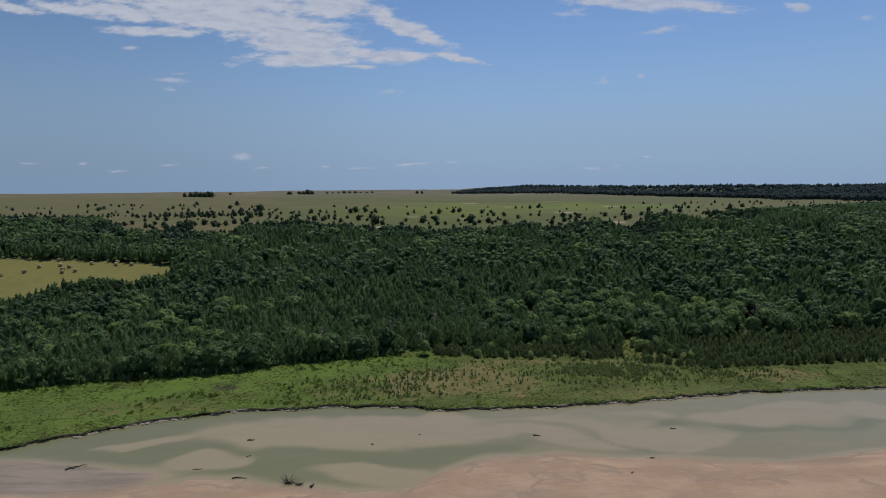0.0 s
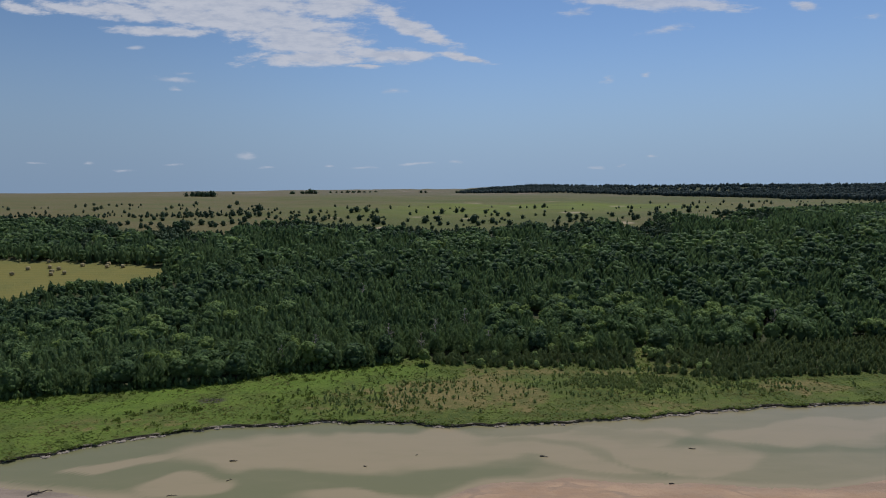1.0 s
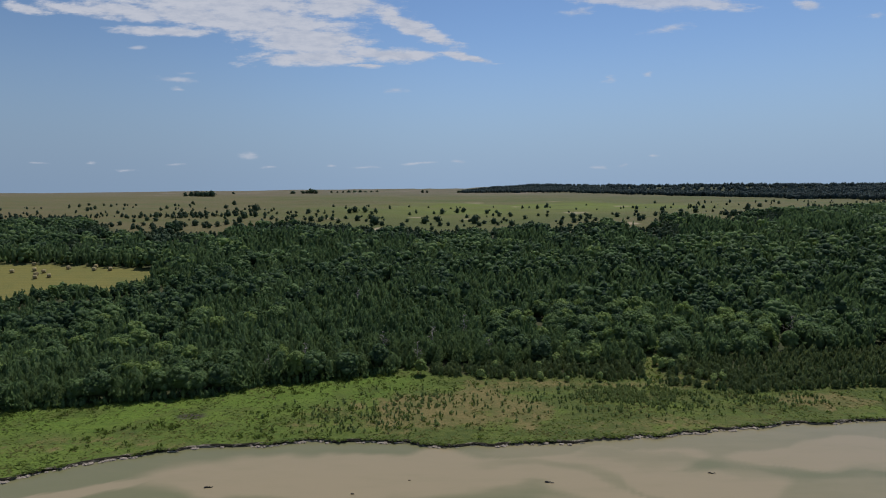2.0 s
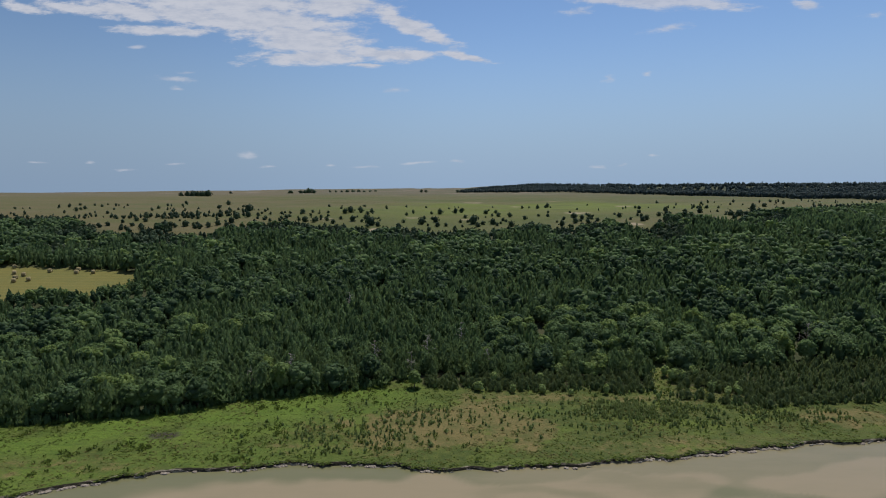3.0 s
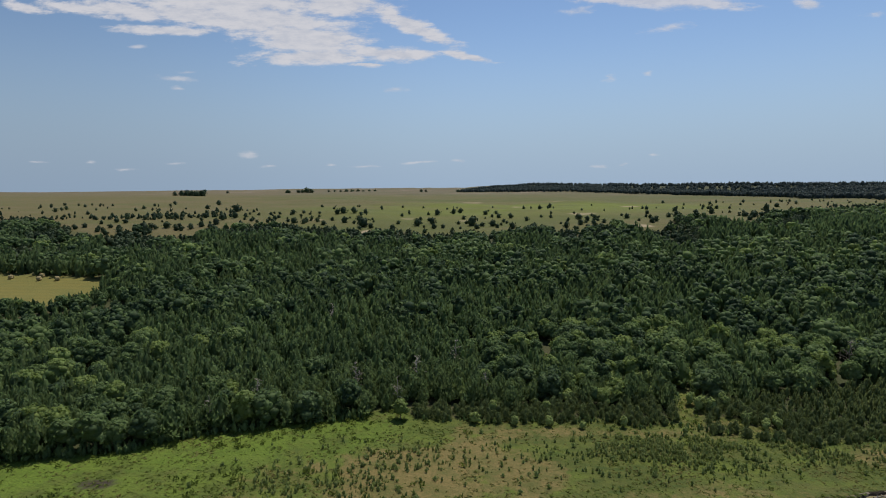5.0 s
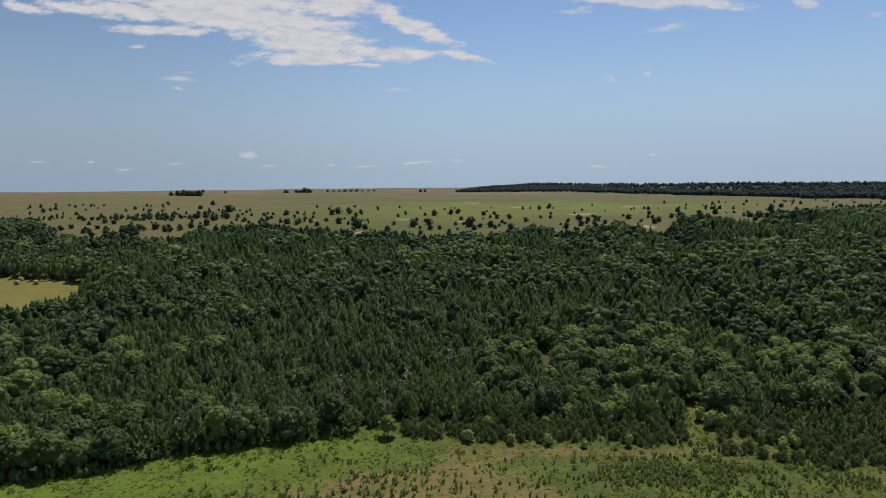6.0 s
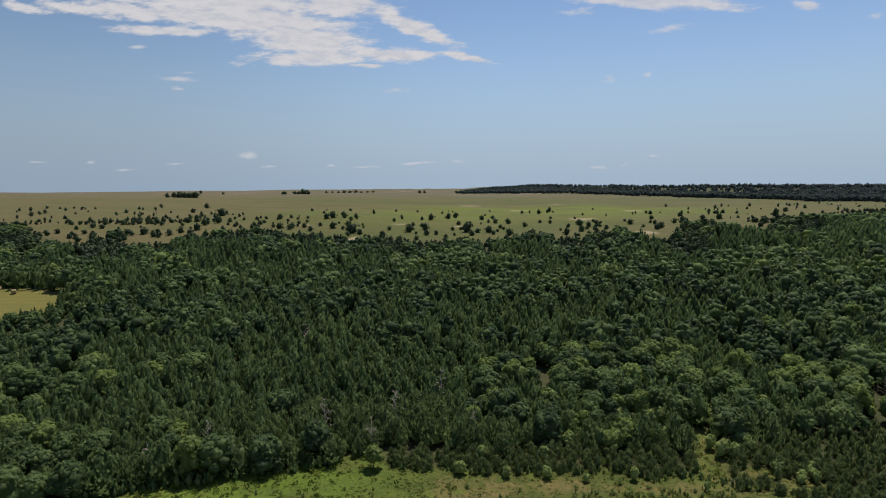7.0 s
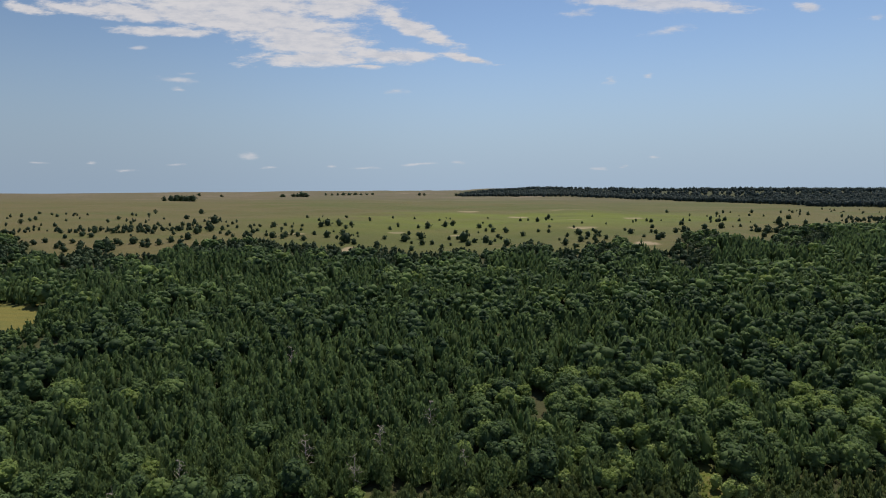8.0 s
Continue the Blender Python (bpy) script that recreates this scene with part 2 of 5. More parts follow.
    # river sand: dry pinkish crest, grey where it stays damp
    ripple = k.noise(k.place((0.10, 0.20, 1.0)), 1.0, 6, 0.62)
    sand = k.mix(k.ramp(ripple, 0.35, 0.66), (0.285, 0.184, 0.114), (0.365, 0.242, 0.152))
    sand = k.mix(k.math("MULTIPLY", k.ramp(k.noise(k.place((0.30, 0.55, 1.0)), 1.0, 6, 0.65), 0.5, 0.68), 0.42), sand, (0.245, 0.176, 0.130))
    # shallow rills that keep dark with damp
    vein = k.math("ABSOLUTE", k.math("SUBTRACT", k.noise(k.place((0.055, 0.085, 1.0)), 1.0, 4, 0.5), 0.5))
    sand = k.mix(k.math("MULTIPLY", k.math("MULTIPLY", k.ramp(vein, 0.030, 0.004), k.ramp(ripple, 0.40, 0.56)), 0.42), sand, (0.150, 0.118, 0.092))
    sand = k.mix(k.math("MULTIPLY", k.ramp(k.noise(k.place((0.04, 0.09, 1.0)), 1.0, 6, 0.6), 0.50, 0.70), 0.5), sand, (0.218, 0.166, 0.126))
    sand = k.mix(k.attr("damp"), sand, k.mix(k.ramp(k.noise(k.place((0.07, 0.5, 1.0)), 1.0, 6, 0.65), 0.4, 0.62), (0.185, 0.145, 0.110), (0.245, 0.188, 0.142)))
    col = k.mix(k.attr("sand"), col, sand)
    nt.links.new(col, bsdf.inputs["Base Color"])
    bsdf.inputs["Roughness"].default_value = 0.9
    bsdf.inputs["Specular IOR Level"].default_value = 0.15
    k.bump(k.math("ADD", fine, k.math("MULTIPLY", mid, 2.0)), 0.6, 0.35, bsdf)
    return m


def water_material():
    m, nt, bsdf = mat_new("silty_river_water")
    k = Nodes(nt)
    depth = k.attr("depth")
    shade = k.noise(k.place((0.08, 0.30, 1.0)), 1.0, 8, 0.66)
    d = k.math("ADD", depth, k.math("MULTIPLY", k.math("SUBTRACT", shade, 0.5), 0.44))
    col = k.mix(k.ramp(d, 0.02, 0.30), (0.258, 0.203, 0.118), (0.212, 0.176, 0.097))
    col = k.mix(k.ramp(d, 0.22, 0.62), col, (0.148, 0.139, 0.068))
    nt.links.new(col, bsdf.inputs["Base Color"])
    bsdf.inputs["Roughness"].default_value = 0.18
    bsdf.inputs["Specular IOR Level"].default_value = 0.22
    bsdf.inputs["IOR"].default_value = 1.33
    k.bump(k.noise(k.place((0.8, 2.2, 1.0)), 1.0, 4), 0.12, 0.08, bsdf)
    return m


def leaf_material(name, dark, light, warm, through_leaf=0.22, gap_shade=0.4, unlike=0.6):
    m, nt, bsdf = mat_new(name)
    k = Nodes(nt)
    info = k.n("ShaderNodeObjectInfo").outputs["Random"]
    geo = k.n("ShaderNodeNewGeometry").outputs["Random Per Island"]
    t = k.math("ADD", k.attr("tint"), k.math("MULTIPLY", k.math("SUBTRACT", info, 0.5), unlike))
    col = k.mix(k.ramp(t, 0.0, 1.0), dark, light)
    col = k.mix(k.math("MULTIPLY", k.ramp(t, 0.78, 1.05), 0.7), col, warm)
    col = k.mix(k.math("MULTIPLY", k.ramp(geo, 0.5, 0.0), 0.35), col, (dark[0] * 0.7, dark[1] * 0.7, dark[2] * 0.7))
    col = k.mix(k.math("MULTIPLY", k.ramp(geo, 0.55, 1.0), 0.45), col, (light[0] * 1.35, light[1] * 1.35, light[2] * 1.3))
    patch = k.noise(k.place(), 0.9, 3)
    col = k.mix(k.math("MULTIPLY", k.ramp(patch, 0.45, 0.7), 0.4), col, light)
    # shade in the gaps between leaves, put into the colour at the bump's lows
    leaf_gap = k.noise(k.place((1, 1, 0.6)), 3.4, 5, 0.7)
    col = k.mix(k.math("MULTIPLY", k.ramp(leaf_gap, 0.56, 0.36), gap_shade), col, (dark[0] * 0.45, dark[1] * 0.45, dark[2] * 0.45))
    k.bump(leaf_gap, 0.45, 0.3, bsdf)
    nt.links.new(col, bsdf.inputs["Base Color"])
    bsdf.inputs["Roughness"].default_value = 0.62
    bsdf.inputs["Specular IOR Level"].default_value = 0.15
    glow = k.n("ShaderNodeBsdfTranslucent")
    nt.links.new(col, glow.inputs["Color"])
    mix = k.n("ShaderNodeMixShader")
    mix.inputs[0].default_value = through_leaf
    nt.links.new(bsdf.outputs[0], mix.inputs[1])
    nt.links.new(glow.outputs[0], mix.inputs[2])
    nt.links.new(mix.outputs[0], nt.nodes["Material Output"].inputs[0])
    return m


def plain_material(name, a, b, scale, rough=0.85, stretch=(1, 1, 1), bump=0.4):
    m, nt, bsdf = mat_new(name)
    k = Nodes(nt)
    tc = k.n("ShaderNodeTexCoord")
    mp = k.n("ShaderNodeMapping")
    mp.inputs["Scale"].default_value = stretch
    nt.links.new(tc.outputs["Object"], mp.inputs[0])
    f = k.noise(mp.outputs[0], scale, 5, 0.65)
    info = k.n("ShaderNodeObjectInfo").outputs["Random"]
    col = k.mix(k.ramp(f, 0.3, 0.7), a, b)
    col = k.mix(k.math("MULTIPLY", info, 0.35), col, (a[0] * 0.6, a[1] * 0.6, a[2] * 0.6))
    nt.links.new(col, bsdf.inputs["Base Color"])
    bsdf.inputs["Roughness"].default_value = rough
    bsdf.inputs["Specular IOR Level"].default_value = 0.2
    k.bump(f, bump, 0.05, bsdf)
    return m


GROUND = ground_material()
WATER = water_material()
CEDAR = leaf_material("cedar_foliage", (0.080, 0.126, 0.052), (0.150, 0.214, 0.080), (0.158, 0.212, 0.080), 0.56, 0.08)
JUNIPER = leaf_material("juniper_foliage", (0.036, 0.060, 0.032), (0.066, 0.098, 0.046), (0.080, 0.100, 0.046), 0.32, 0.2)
# evergreens of the far rise; distance haze is put into this blue-grey colour
HAZED_RIDGE = leaf_material("hazed_ridge_foliage", (0.054, 0.074, 0.068), (0.082, 0.104, 0.088), (0.086, 0.104, 0.084), 0.34, 0.05)
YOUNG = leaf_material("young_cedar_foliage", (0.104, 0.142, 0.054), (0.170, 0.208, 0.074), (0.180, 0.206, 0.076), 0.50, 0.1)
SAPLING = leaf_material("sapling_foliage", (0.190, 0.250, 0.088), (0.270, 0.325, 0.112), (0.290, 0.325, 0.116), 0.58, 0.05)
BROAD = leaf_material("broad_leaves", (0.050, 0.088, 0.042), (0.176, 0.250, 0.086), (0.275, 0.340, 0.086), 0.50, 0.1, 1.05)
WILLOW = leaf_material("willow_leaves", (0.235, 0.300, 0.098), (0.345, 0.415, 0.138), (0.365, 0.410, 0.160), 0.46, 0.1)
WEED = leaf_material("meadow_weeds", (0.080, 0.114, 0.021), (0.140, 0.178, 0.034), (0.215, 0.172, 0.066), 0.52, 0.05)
BARK = plain_material("bark", (0.10, 0.075, 0.055), (0.19, 0.155, 0.12), 3.0, stretch=(4, 4, 0.8))
GREY_WOOD = plain_material("weathered_wood", (0.22, 0.19, 0.16), (0.42, 0.37, 0.31), 2.5, stretch=(3, 3, 0.6))
DARK_WOOD = plain_material("wet_wood", (0.035, 0.028, 0.022), (0.085, 0.068, 0.052), 2.5)
CLAY = plain_material("bank_clay", (0.20, 0.16, 0.118), (0.39, 0.32, 0.25), 2.6)
STRAW = plain_material("baled_straw", (0.24, 0.185, 0.085), (0.40, 0.32, 0.16), 6.0, stretch=(6, 1, 6))


# ground shape
def vnoise(x, y, size, seed=0):
    """Smooth value noise, 0 to 1, of about that size in metres."""
    x, y = np.asarray(x, float) / size, np.asarray(y, float) / size
    ix, iy = np.floor(x), np.floor(y)
    fx, fy = x - ix, y - iy
    fx, fy = fx * fx * (3 - 2 * fx), fy * fy * (3 - 2 * fy)

    def h(a, b):
        s = np.sin(a * 127.1 + b * 311.7 + seed * 74.7) * 43758.5453
        return s - np.floor(s)
    return (h(ix, iy) * (1 - fx) + h(ix + 1, iy) * fx) * (1 - fy) + (h(ix, iy + 1) * (1 - fx) + h(ix + 1, iy + 1) * fx) * fy


def smooth(v, lo, hi):
    t = np.clip((np.asarray(v, float) - lo) / (hi - lo), 0, 1)
    return t * t * (3 - 2 * t)


def bank_y(x):
    """The river's far bank."""
    x = np.asarray(x, float)
    base = np.interp(x, [-400, -160, -110, -79, -64, -55, -45, -36, -24, -10, 2, 14, 26, 39, 56, 80, 104, 160, 400],
                     [10, 62, 88, 107.8, 117.6, 122.6, 126.3, 128.0, 130.1, 129.9, 128.5, 129.0, 130.4, 133.1, 137.2, 141.3, 143.2, 150, 190])
    return base + (vnoise(x, 0 * x, 3.1, 3) - 0.5) * 1.3 + (vnoise(x, 0 * x, 0.9, 4) - 0.5) * 0.5


def wood_front(x):
    """Where the wood begins behind the meadow."""
    x = np.asarray(x, float)
    return np.interp(x, [-300, -140, -99, -82, -72, -61, -51, -45, -40, -32, -23, -13.5, -5, -2.5, 7, 15, 26, 35, 40, 46, 51, 56, 60, 68, 79, 92, 160, 300],
                     [74, 120, 139.5, 144.5, 146, 149, 151.5, 156, 157.8, 160, 163.3, 166, 168.5, 165, 164.2, 163.4, 163.6, 164.8, 161.5, 163, 160, 159, 156.5, 154, 156, 157.7, 165, 205])


def wood_back(x):
    """Where the closed wood ends and the open slope begins."""
    x = np.asarray(x, float)
    return np.interp(x, [-500, -300, -213, -194, -169, -150, -148, -146, -136, -109, -105, -104, -97, -84, -68, -43, -30, -18, -9, 11, 23, 47, 62, 77, 86, 88, 100, 116, 132, 136, 149, 180, 233, 300, 500],
                     [391, 387, 381, 372, 336, 332, 361, 366, 333, 335, 344, 360, 370, 374, 361, 353, 353, 356, 343, 341, 341, 345, 330, 354, 360, 332, 327, 365, 372, 336, 348, 388, 408, 470, 600]) + (vnoise(x, 0 * x, 7, 10) - 0.5) * 10


def height(x, y):
    x, y = np.broadcast_arrays(np.asarray(x, float), np.asarray(y, float))
    shift = np.clip(0.42 * x, 0, 62) * smooth(y, 190, 300)
    ye = y + shift
    z = np.interp(ye, [0, 132, 165, 200, 250, 300, 350, 400, 430, 500, 700, 1000, 1400, 2500, 4500, 9000],
                  [0.55, 0.55, 1.7, 5.8, 12.5, 19, 25, 29, 31, 33, 35, 36.5, 37.5, 43, 50, 60])
    z = z + (vnoise(x, y, 60, 5) - 0.5) * 3.0 * smooth(y, 330, 480) + (vnoise(x, y, 9, 6) - 0.5) * 0.35 * smooth(y, 133, 150)
    z = z + (vnoise(x, y, 24, 13) - 0.5) * 1.8 * smooth(y, 390, 440)
    z = z + (vnoise(x, y, 420, 8) - 0.5) * 13 * smooth(y, 1500, 2600) + (vnoise(x, y, 130, 7) - 0.5) * 5 * smooth(y, 1100, 2000)
    # long wooded rise at the far end, and the lower skyline towards the other side
    z = z + 15 * smooth(x * 0.8 + y * 0.45, 720, 1050) * smooth(x, 20, 260) * smooth(y, 560, 900)
    z = z - 30 * smooth(-x / np.maximum(y, 1), 0.05, 0.7) * smooth(y, 1300, 2600)
    z = z + (vnoise(x, y, 210, 14) - 0.5) * 9 * smooth(y, 1300, 2000) * (1 - smooth(x, 0, 250))
    s = y - bank_y(x)
    z = np.where(y < 260, 0.42 + (z - 0.42) * smooth(s, -2, 16), z)
    lip = 0.15 * vnoise(x, y, 1.6, 12)
    bed = river_bed(x, y)
    return np.where(s > 0.12, z + lip * smooth(s, 2.5, 0.2), np.where(s > -0.3, bed + (z - bed) * smooth(s, -0.3, 0.12) * 0.9, bed))


def sand_line(x):
    x = np.asarray(x, float)
    return np.interp(x, [-200, -69, -57, -47, -33, -27, -14, -7, -0.4, 6.4, 21, 41, 59, 79, 200],
                     [88, 94, 93.4, 94.8, 96.8, 94.4, 92.1, 92.9, 99.4, 103.8, 106.1, 104.8, 102.3, 108.4, 120]) + (vnoise(x, 0 * x, 5, 21) - 0.5) * 1.6


BARS = ((-14, 118, 33, 8.5, 0.06), (-41, 103.6, 8, 4.2, 0.05), (-12, 97.6, 11, 5.2, 0.0), (37, 115, 20, 5.5, -0.05), (22, 122, 26, 5, 0.08), (75, 126, 26, 6, 0.15), (-52, 113, 9, 2.4, 0.35))


CHANNELS = ((((8.7, 123.3), (16.8, 123.9), (24.3, 120.9), (29.1, 117.8), (32, 112.2), (37, 108.4), (46, 107.4)), 0.26, 2.2),
            (((25, 125.6), (42, 123.3), (49, 117.8), (58, 115.7), (70, 119.3), (88, 122.2)), 0.22, 3.0),
            (((1.6, 107.3), (12, 109.7), (16.5, 113.6)), 0.22, 4.0))


def river_bed(x, y):
    """Height of the river's sand; the water stands at 0."""
    x, y = np.broadcast_arrays(np.asarray(x, float), np.asarray(y, float))
    wx = x + (vnoise(x, y, 9, 31) - 0.5) * 5 + (vnoise(x, y, 3, 33) - 0.5) * 1.5
    wy = y + (vnoise(x + y, y, 16, 36) - 0.5) * 5 + (vnoise(x, y, 7, 32) - 0.5) * 4.5 + (vnoise(x, y, 2.4, 34) - 0.5) * 0.9
    best = np.full(x.shape, -9.0)
    for cx, cy, rx, ry, slope in BARS:
        best = np.maximum(best, 1 - np.hypot((wx - cx) / rx, (wy - cy - slope * (wx - cx)) / ry))
    z = -0.58 + 0.52 * smooth(best, -0.16, 0.14)
    z = np.maximum(z, -0.58 + 0.26 * smooth(x, -2, 14))
    for run, deep, half in CHANNELS:
        cy = np.interp(x, [q[0] for q in run], [q[1] for q in run])
        ends = smooth(x, run[0][0] - 6, run[0][0] + 5) * (1 - smooth(x, run[-1][0] - 5, run[-1][0] + 6))
        z = z - deep * ends * smooth(1 - np.abs(wy - cy) / (half * (0.6 + 0.9 * vnoise(x, y, 11, 38))), 0, 0.9)
    dry = sand_line(x) - y
    z = np.where(dry > -3, np.maximum(z, -0.58 + 0.58 * smooth(dry, -3, 0) + 0.26 * smooth(dry, 0, 7) + (vnoise(x, y, 6, 35) - 0.5) * 0.12 * smooth(dry, 0, 3)), z)
    # damp flat
    sx, sy = x + (vnoise(x, y, 9, 31) - 0.5) * 5, y + (vnoise(x, y, 9, 37) - 0.5) * 3
    flat = 1 - np.hypot((sx + 68) / 22, (sy - 97) / 6.5)
    z = np.maximum(z, np.where(flat > -0.2, -0.4 + 0.46 * smooth(flat, -0.2, 0.12), -9))
    # the bed falls off under the bank, and the near side rises to its own shore
    z = z + 1.4 * smooth(-y, 60, 130)
    return z


HAY_EDGE = ((-260, 290), (-197, 278), (-162, 274), (-133, 269), (-114, 266), (-111, 257), (-110, 242), (-118, 235), (-132, 237), (-141, 230), (-144, 214), (-150, 209), (-157, 218), (-166, 222), (-175, 226), (-260, 240))


def inside(x, y, ring):
    """Signed nearness: 1 inside the ring of corners, 0 outside."""
    x, y = np.broadcast_arrays(np.asarray(x, float), np.asarray(y, float))
    hit = np.zeros(x.shape, bool)
    for (ax, ay), (bx, by) in zip(ring, ring[1:] + ring[:1]):
        cross = (ay > y) != (by > y)
        with np.errstate(divide="ignore", invalid="ignore"):
            hit ^= cross & (x < (bx - ax) * (y - ay) / (by - ay if by != ay else 1e-9) + ax)
    return hit


RISE_X, RISE_Y = [40, 110, 247, 302, 342, 380, 409, 440, 560, 1700], [1500, 1440, 1367, 1220, 1060, 880, 811, 704, 650, 600]   # front of the wooded rise
GLADES = ((48.5, 161.5, 2.8, 3.6), (51, 166, 2.6, 4.0), (53, 171.5, 2.6, 4.4), (51.5, 177.5, 5.5, 2.8), (44.5, 178.6, 7.0, 2.2), (63, 161, 5.0, 2.2), (58, 165, 3.2, 2.2), (-36, 350, 3.2, 9), (-22, 232, 2.2, 3))


def glade(x, y):
    g = np.zeros(np.broadcast(x, y).shape)
    for cx, cy, rx, ry in GLADES:
        g = np.maximum(g, smooth(1.25 - np.hypot((x - cx) / rx, (y - cy) / ry), 0, 0.5))
    return g


def dry_ground(x, y):
    """How parched the meadow is, 0 to 1."""
    d = np.zeros(np.broadcast(x, y).shape)
    for cx, cy, rx, ry, w in ((4, 146, 24, 10, 1.0), (82, 151, 16, 5.5, 0.95), (-15, 142, 18, 9, 0.38), (45, 137, 34, 5, 0.5), (-66, 128, 20, 6, 0.4), (30, 160, 30, 4, 0.6)):
        d = np.maximum(d, w * smooth(1.25 - np.hypot((x - cx) / rx, (y - cy) / ry) + (vnoise(x, y, 9, 41) - 0.5) * 0.9 + (vnoise(x, y, 3.5, 42) - 0.5) * 0.6, 0, 0.75))
    return d


def part(name, mesh, material, parent=None, label=""):
    """Links a mesh as one object, under a thing where one is given."""
    ob = new(name, mesh)
    if material is not None and not mesh.materials:
        mesh.materials.append(material)
    if parent is not None:
        ob.parent = parent
    return tagged(ob, label)


def mesh_of(name, verts, tris, tint=None, flat=False):
    """A mesh from arrays of places and triangles (or quads)."""
    verts, tris = np.asarray(verts, np.float32), np.asarray(tris, np.int32)
    me = bpy.data.meshes.new(name)
    n = tris.shape[1]
    me.vertices.add(len(verts))
    me.vertices.foreach_set("co", verts.ravel())
    me.loops.add(tris.size)
    me.loops.foreach_set("vertex_index", tris.ravel())
    me.polygons.add(len(tris))
    me.polygons.foreach_set("loop_start", np.arange(0, tris.size, n, dtype=np.int32))
    me.polygons.foreach_set("use_smooth", np.full(len(tris), not flat))
    if tint is not None:
        values(me, "tint", np.broadcast_to(tint, len(verts)))
    me.update(calc_edges=True)
    me.validate()
    return me


def values(me, name, data):
    a = me.attributes.new(name, "FLOAT", "POINT")
    a.data.foreach_set("value", np.ascontiguousarray(data, np.float32).ravel())


def grid_mesh(name, X, Y, Z):
    r, c = X.shape
    i = np.arange(r * c).reshape(r, c)
    quads = np.stack([i[:-1, :-1], i[:-1, 1:], i[1:, 1:], i[1:, :-1]], -1).reshape(-1, 4)
    return mesh_of(name, np.stack([X, Y, Z], -1).reshape(-1, 3), quads)


def spread(lo, hi, step):
    return list(np.arange(lo, hi, step))


def build_ground():
    near = spread(-130, 150, 1.0)
    out = [150, 154, 159, 165, 172, 180, 190, 202, 216, 232, 250, 275, 305, 340, 385, 440, 510, 600, 720, 880, 1100, 1400, 1800, 2400, 3200, 4300, 6000]
    xs = np.array(sorted([-v + 20 for v in out] + near + out))
    # rows by distance from the bank, so that the bank lies along a row
    rows = ([-5000, -2500, -1200, -600, -300, -200, -160, -130, -100, -75] + spread(-60, -4, 0.8) + [-4, -3.2, -2.4, -1.7, -1.1, -0.7, -0.5, -0.3, -0.12, 0.0, 0.13, 0.5, 1.0]
            + spread(1.6, 40, 0.9) + spread(40, 280, 3.2) + spread(280, 520, 8) + spread(520, 1400, 25) + spread(1400, 3000, 60) + [3000, 3300, 3700, 4200, 4900, 5600])
    S = np.array(rows)
    X, SS = np.meshgrid(xs, S)
    B = bank_y(X)
    hold = 1 - smooth(np.abs(SS), 60, 260)
    Y = SS + 128 + (B - 128) * hold
    Z = height(X, Y)
    me = grid_mesh("ground", X, Y, Z)
    s = Y - B
    land = (s > -0.3).astype(float)
    wf, wb = wood_front(X), wood_back(X)
    meadow = land * (1 - smooth(Y - wf, 0.5, 3.5))
    gl = glade(X, Y)
    forest = smooth(Y - wf, 0.5, 3.5) * (1 - smooth(Y - wb, -10, 8)) * (1 - gl)
    meadow = np.maximum(meadow, gl * (Y < 200))
    forest = np.maximum(forest, smooth(Y - np.interp(X, RISE_X, RISE_Y), -10, 40) * smooth(X, 30, 80) * (Y < 3000))
    hay = inside(X, Y, HAY_EDGE).astype(float)
    dryness = dry_ground(X, Y)
    values(me, "sand", smooth(s, 0.0, -0.8) * (s < 0))
    values(me, "damp", np.maximum(0.35 * smooth(Z, 0.09, 0.01), smooth(1.2 - np.hypot((X + 68) / 24, (Y - 97) / 7), 0, 0.5)))
    values(me, "meadow", meadow)
    values(me, "dry", np.maximum(dryness, 0.45 * gl))
    values(me, "rank", np.maximum(0.35 * smooth(-X, -8, 36), 0.62 * smooth(wf - Y, 24, 8) * smooth(-X, -6, 14)))
    values(me, "forest", forest * (1 - hay))
    values(me, "hay", hay)
    values(me, "bank", (np.abs(s + 0.09) < 0.23).astype(float))
    values(me, "mud", smooth(1.1 - np.hypot((X + 50) / 3.2, (Y - 140.8) / 1.6), 0, 0.3))
    values(me, "far_brown", smooth(Y + 120 * (vnoise(X, Y, 160, 52) - 0.5), 760, 1350))
    values(me, "tawny", 0.45 * smooth(-X - (Y - 400) * 0.25, 40, 130) * smooth(Y, 335, 365))
    values(me, "green", smooth(1.15 - np.hypot((X - 40 - (Y - 420) * 0.3) / 175, (Y - 500) / 115), 0, 0.7))
    blow = np.zeros(X.shape)
    for cx, cy, rx, ry in ((80, 407, 9, 2.5), (88, 470, 10, 5), (60, 540, 8, 8), (-18, 405, 4, 3), (-70, 398, 5, 2.5), (15, 392, 5, 2.5), (110, 610, 14, 10), (25, 600, 10, 9), (125, 470, 7, 5), (97, 352, 5, 4)):
        blow = np.maximum(blow, smooth(1.2 - np.hypot((X - cx) / rx, (Y - cy) / ry) + (vnoise(X, Y, 6, 51) - 0.5) * 0.8, 0, 0.5))
    values(me, "blowout", np.maximum(blow, gl * (Y > 200)) * 0.8)
    tagged(part("ground", me, GROUND), "river valley ground of sand, meadow, woodland floor and pasture", "ground", kind="structure")


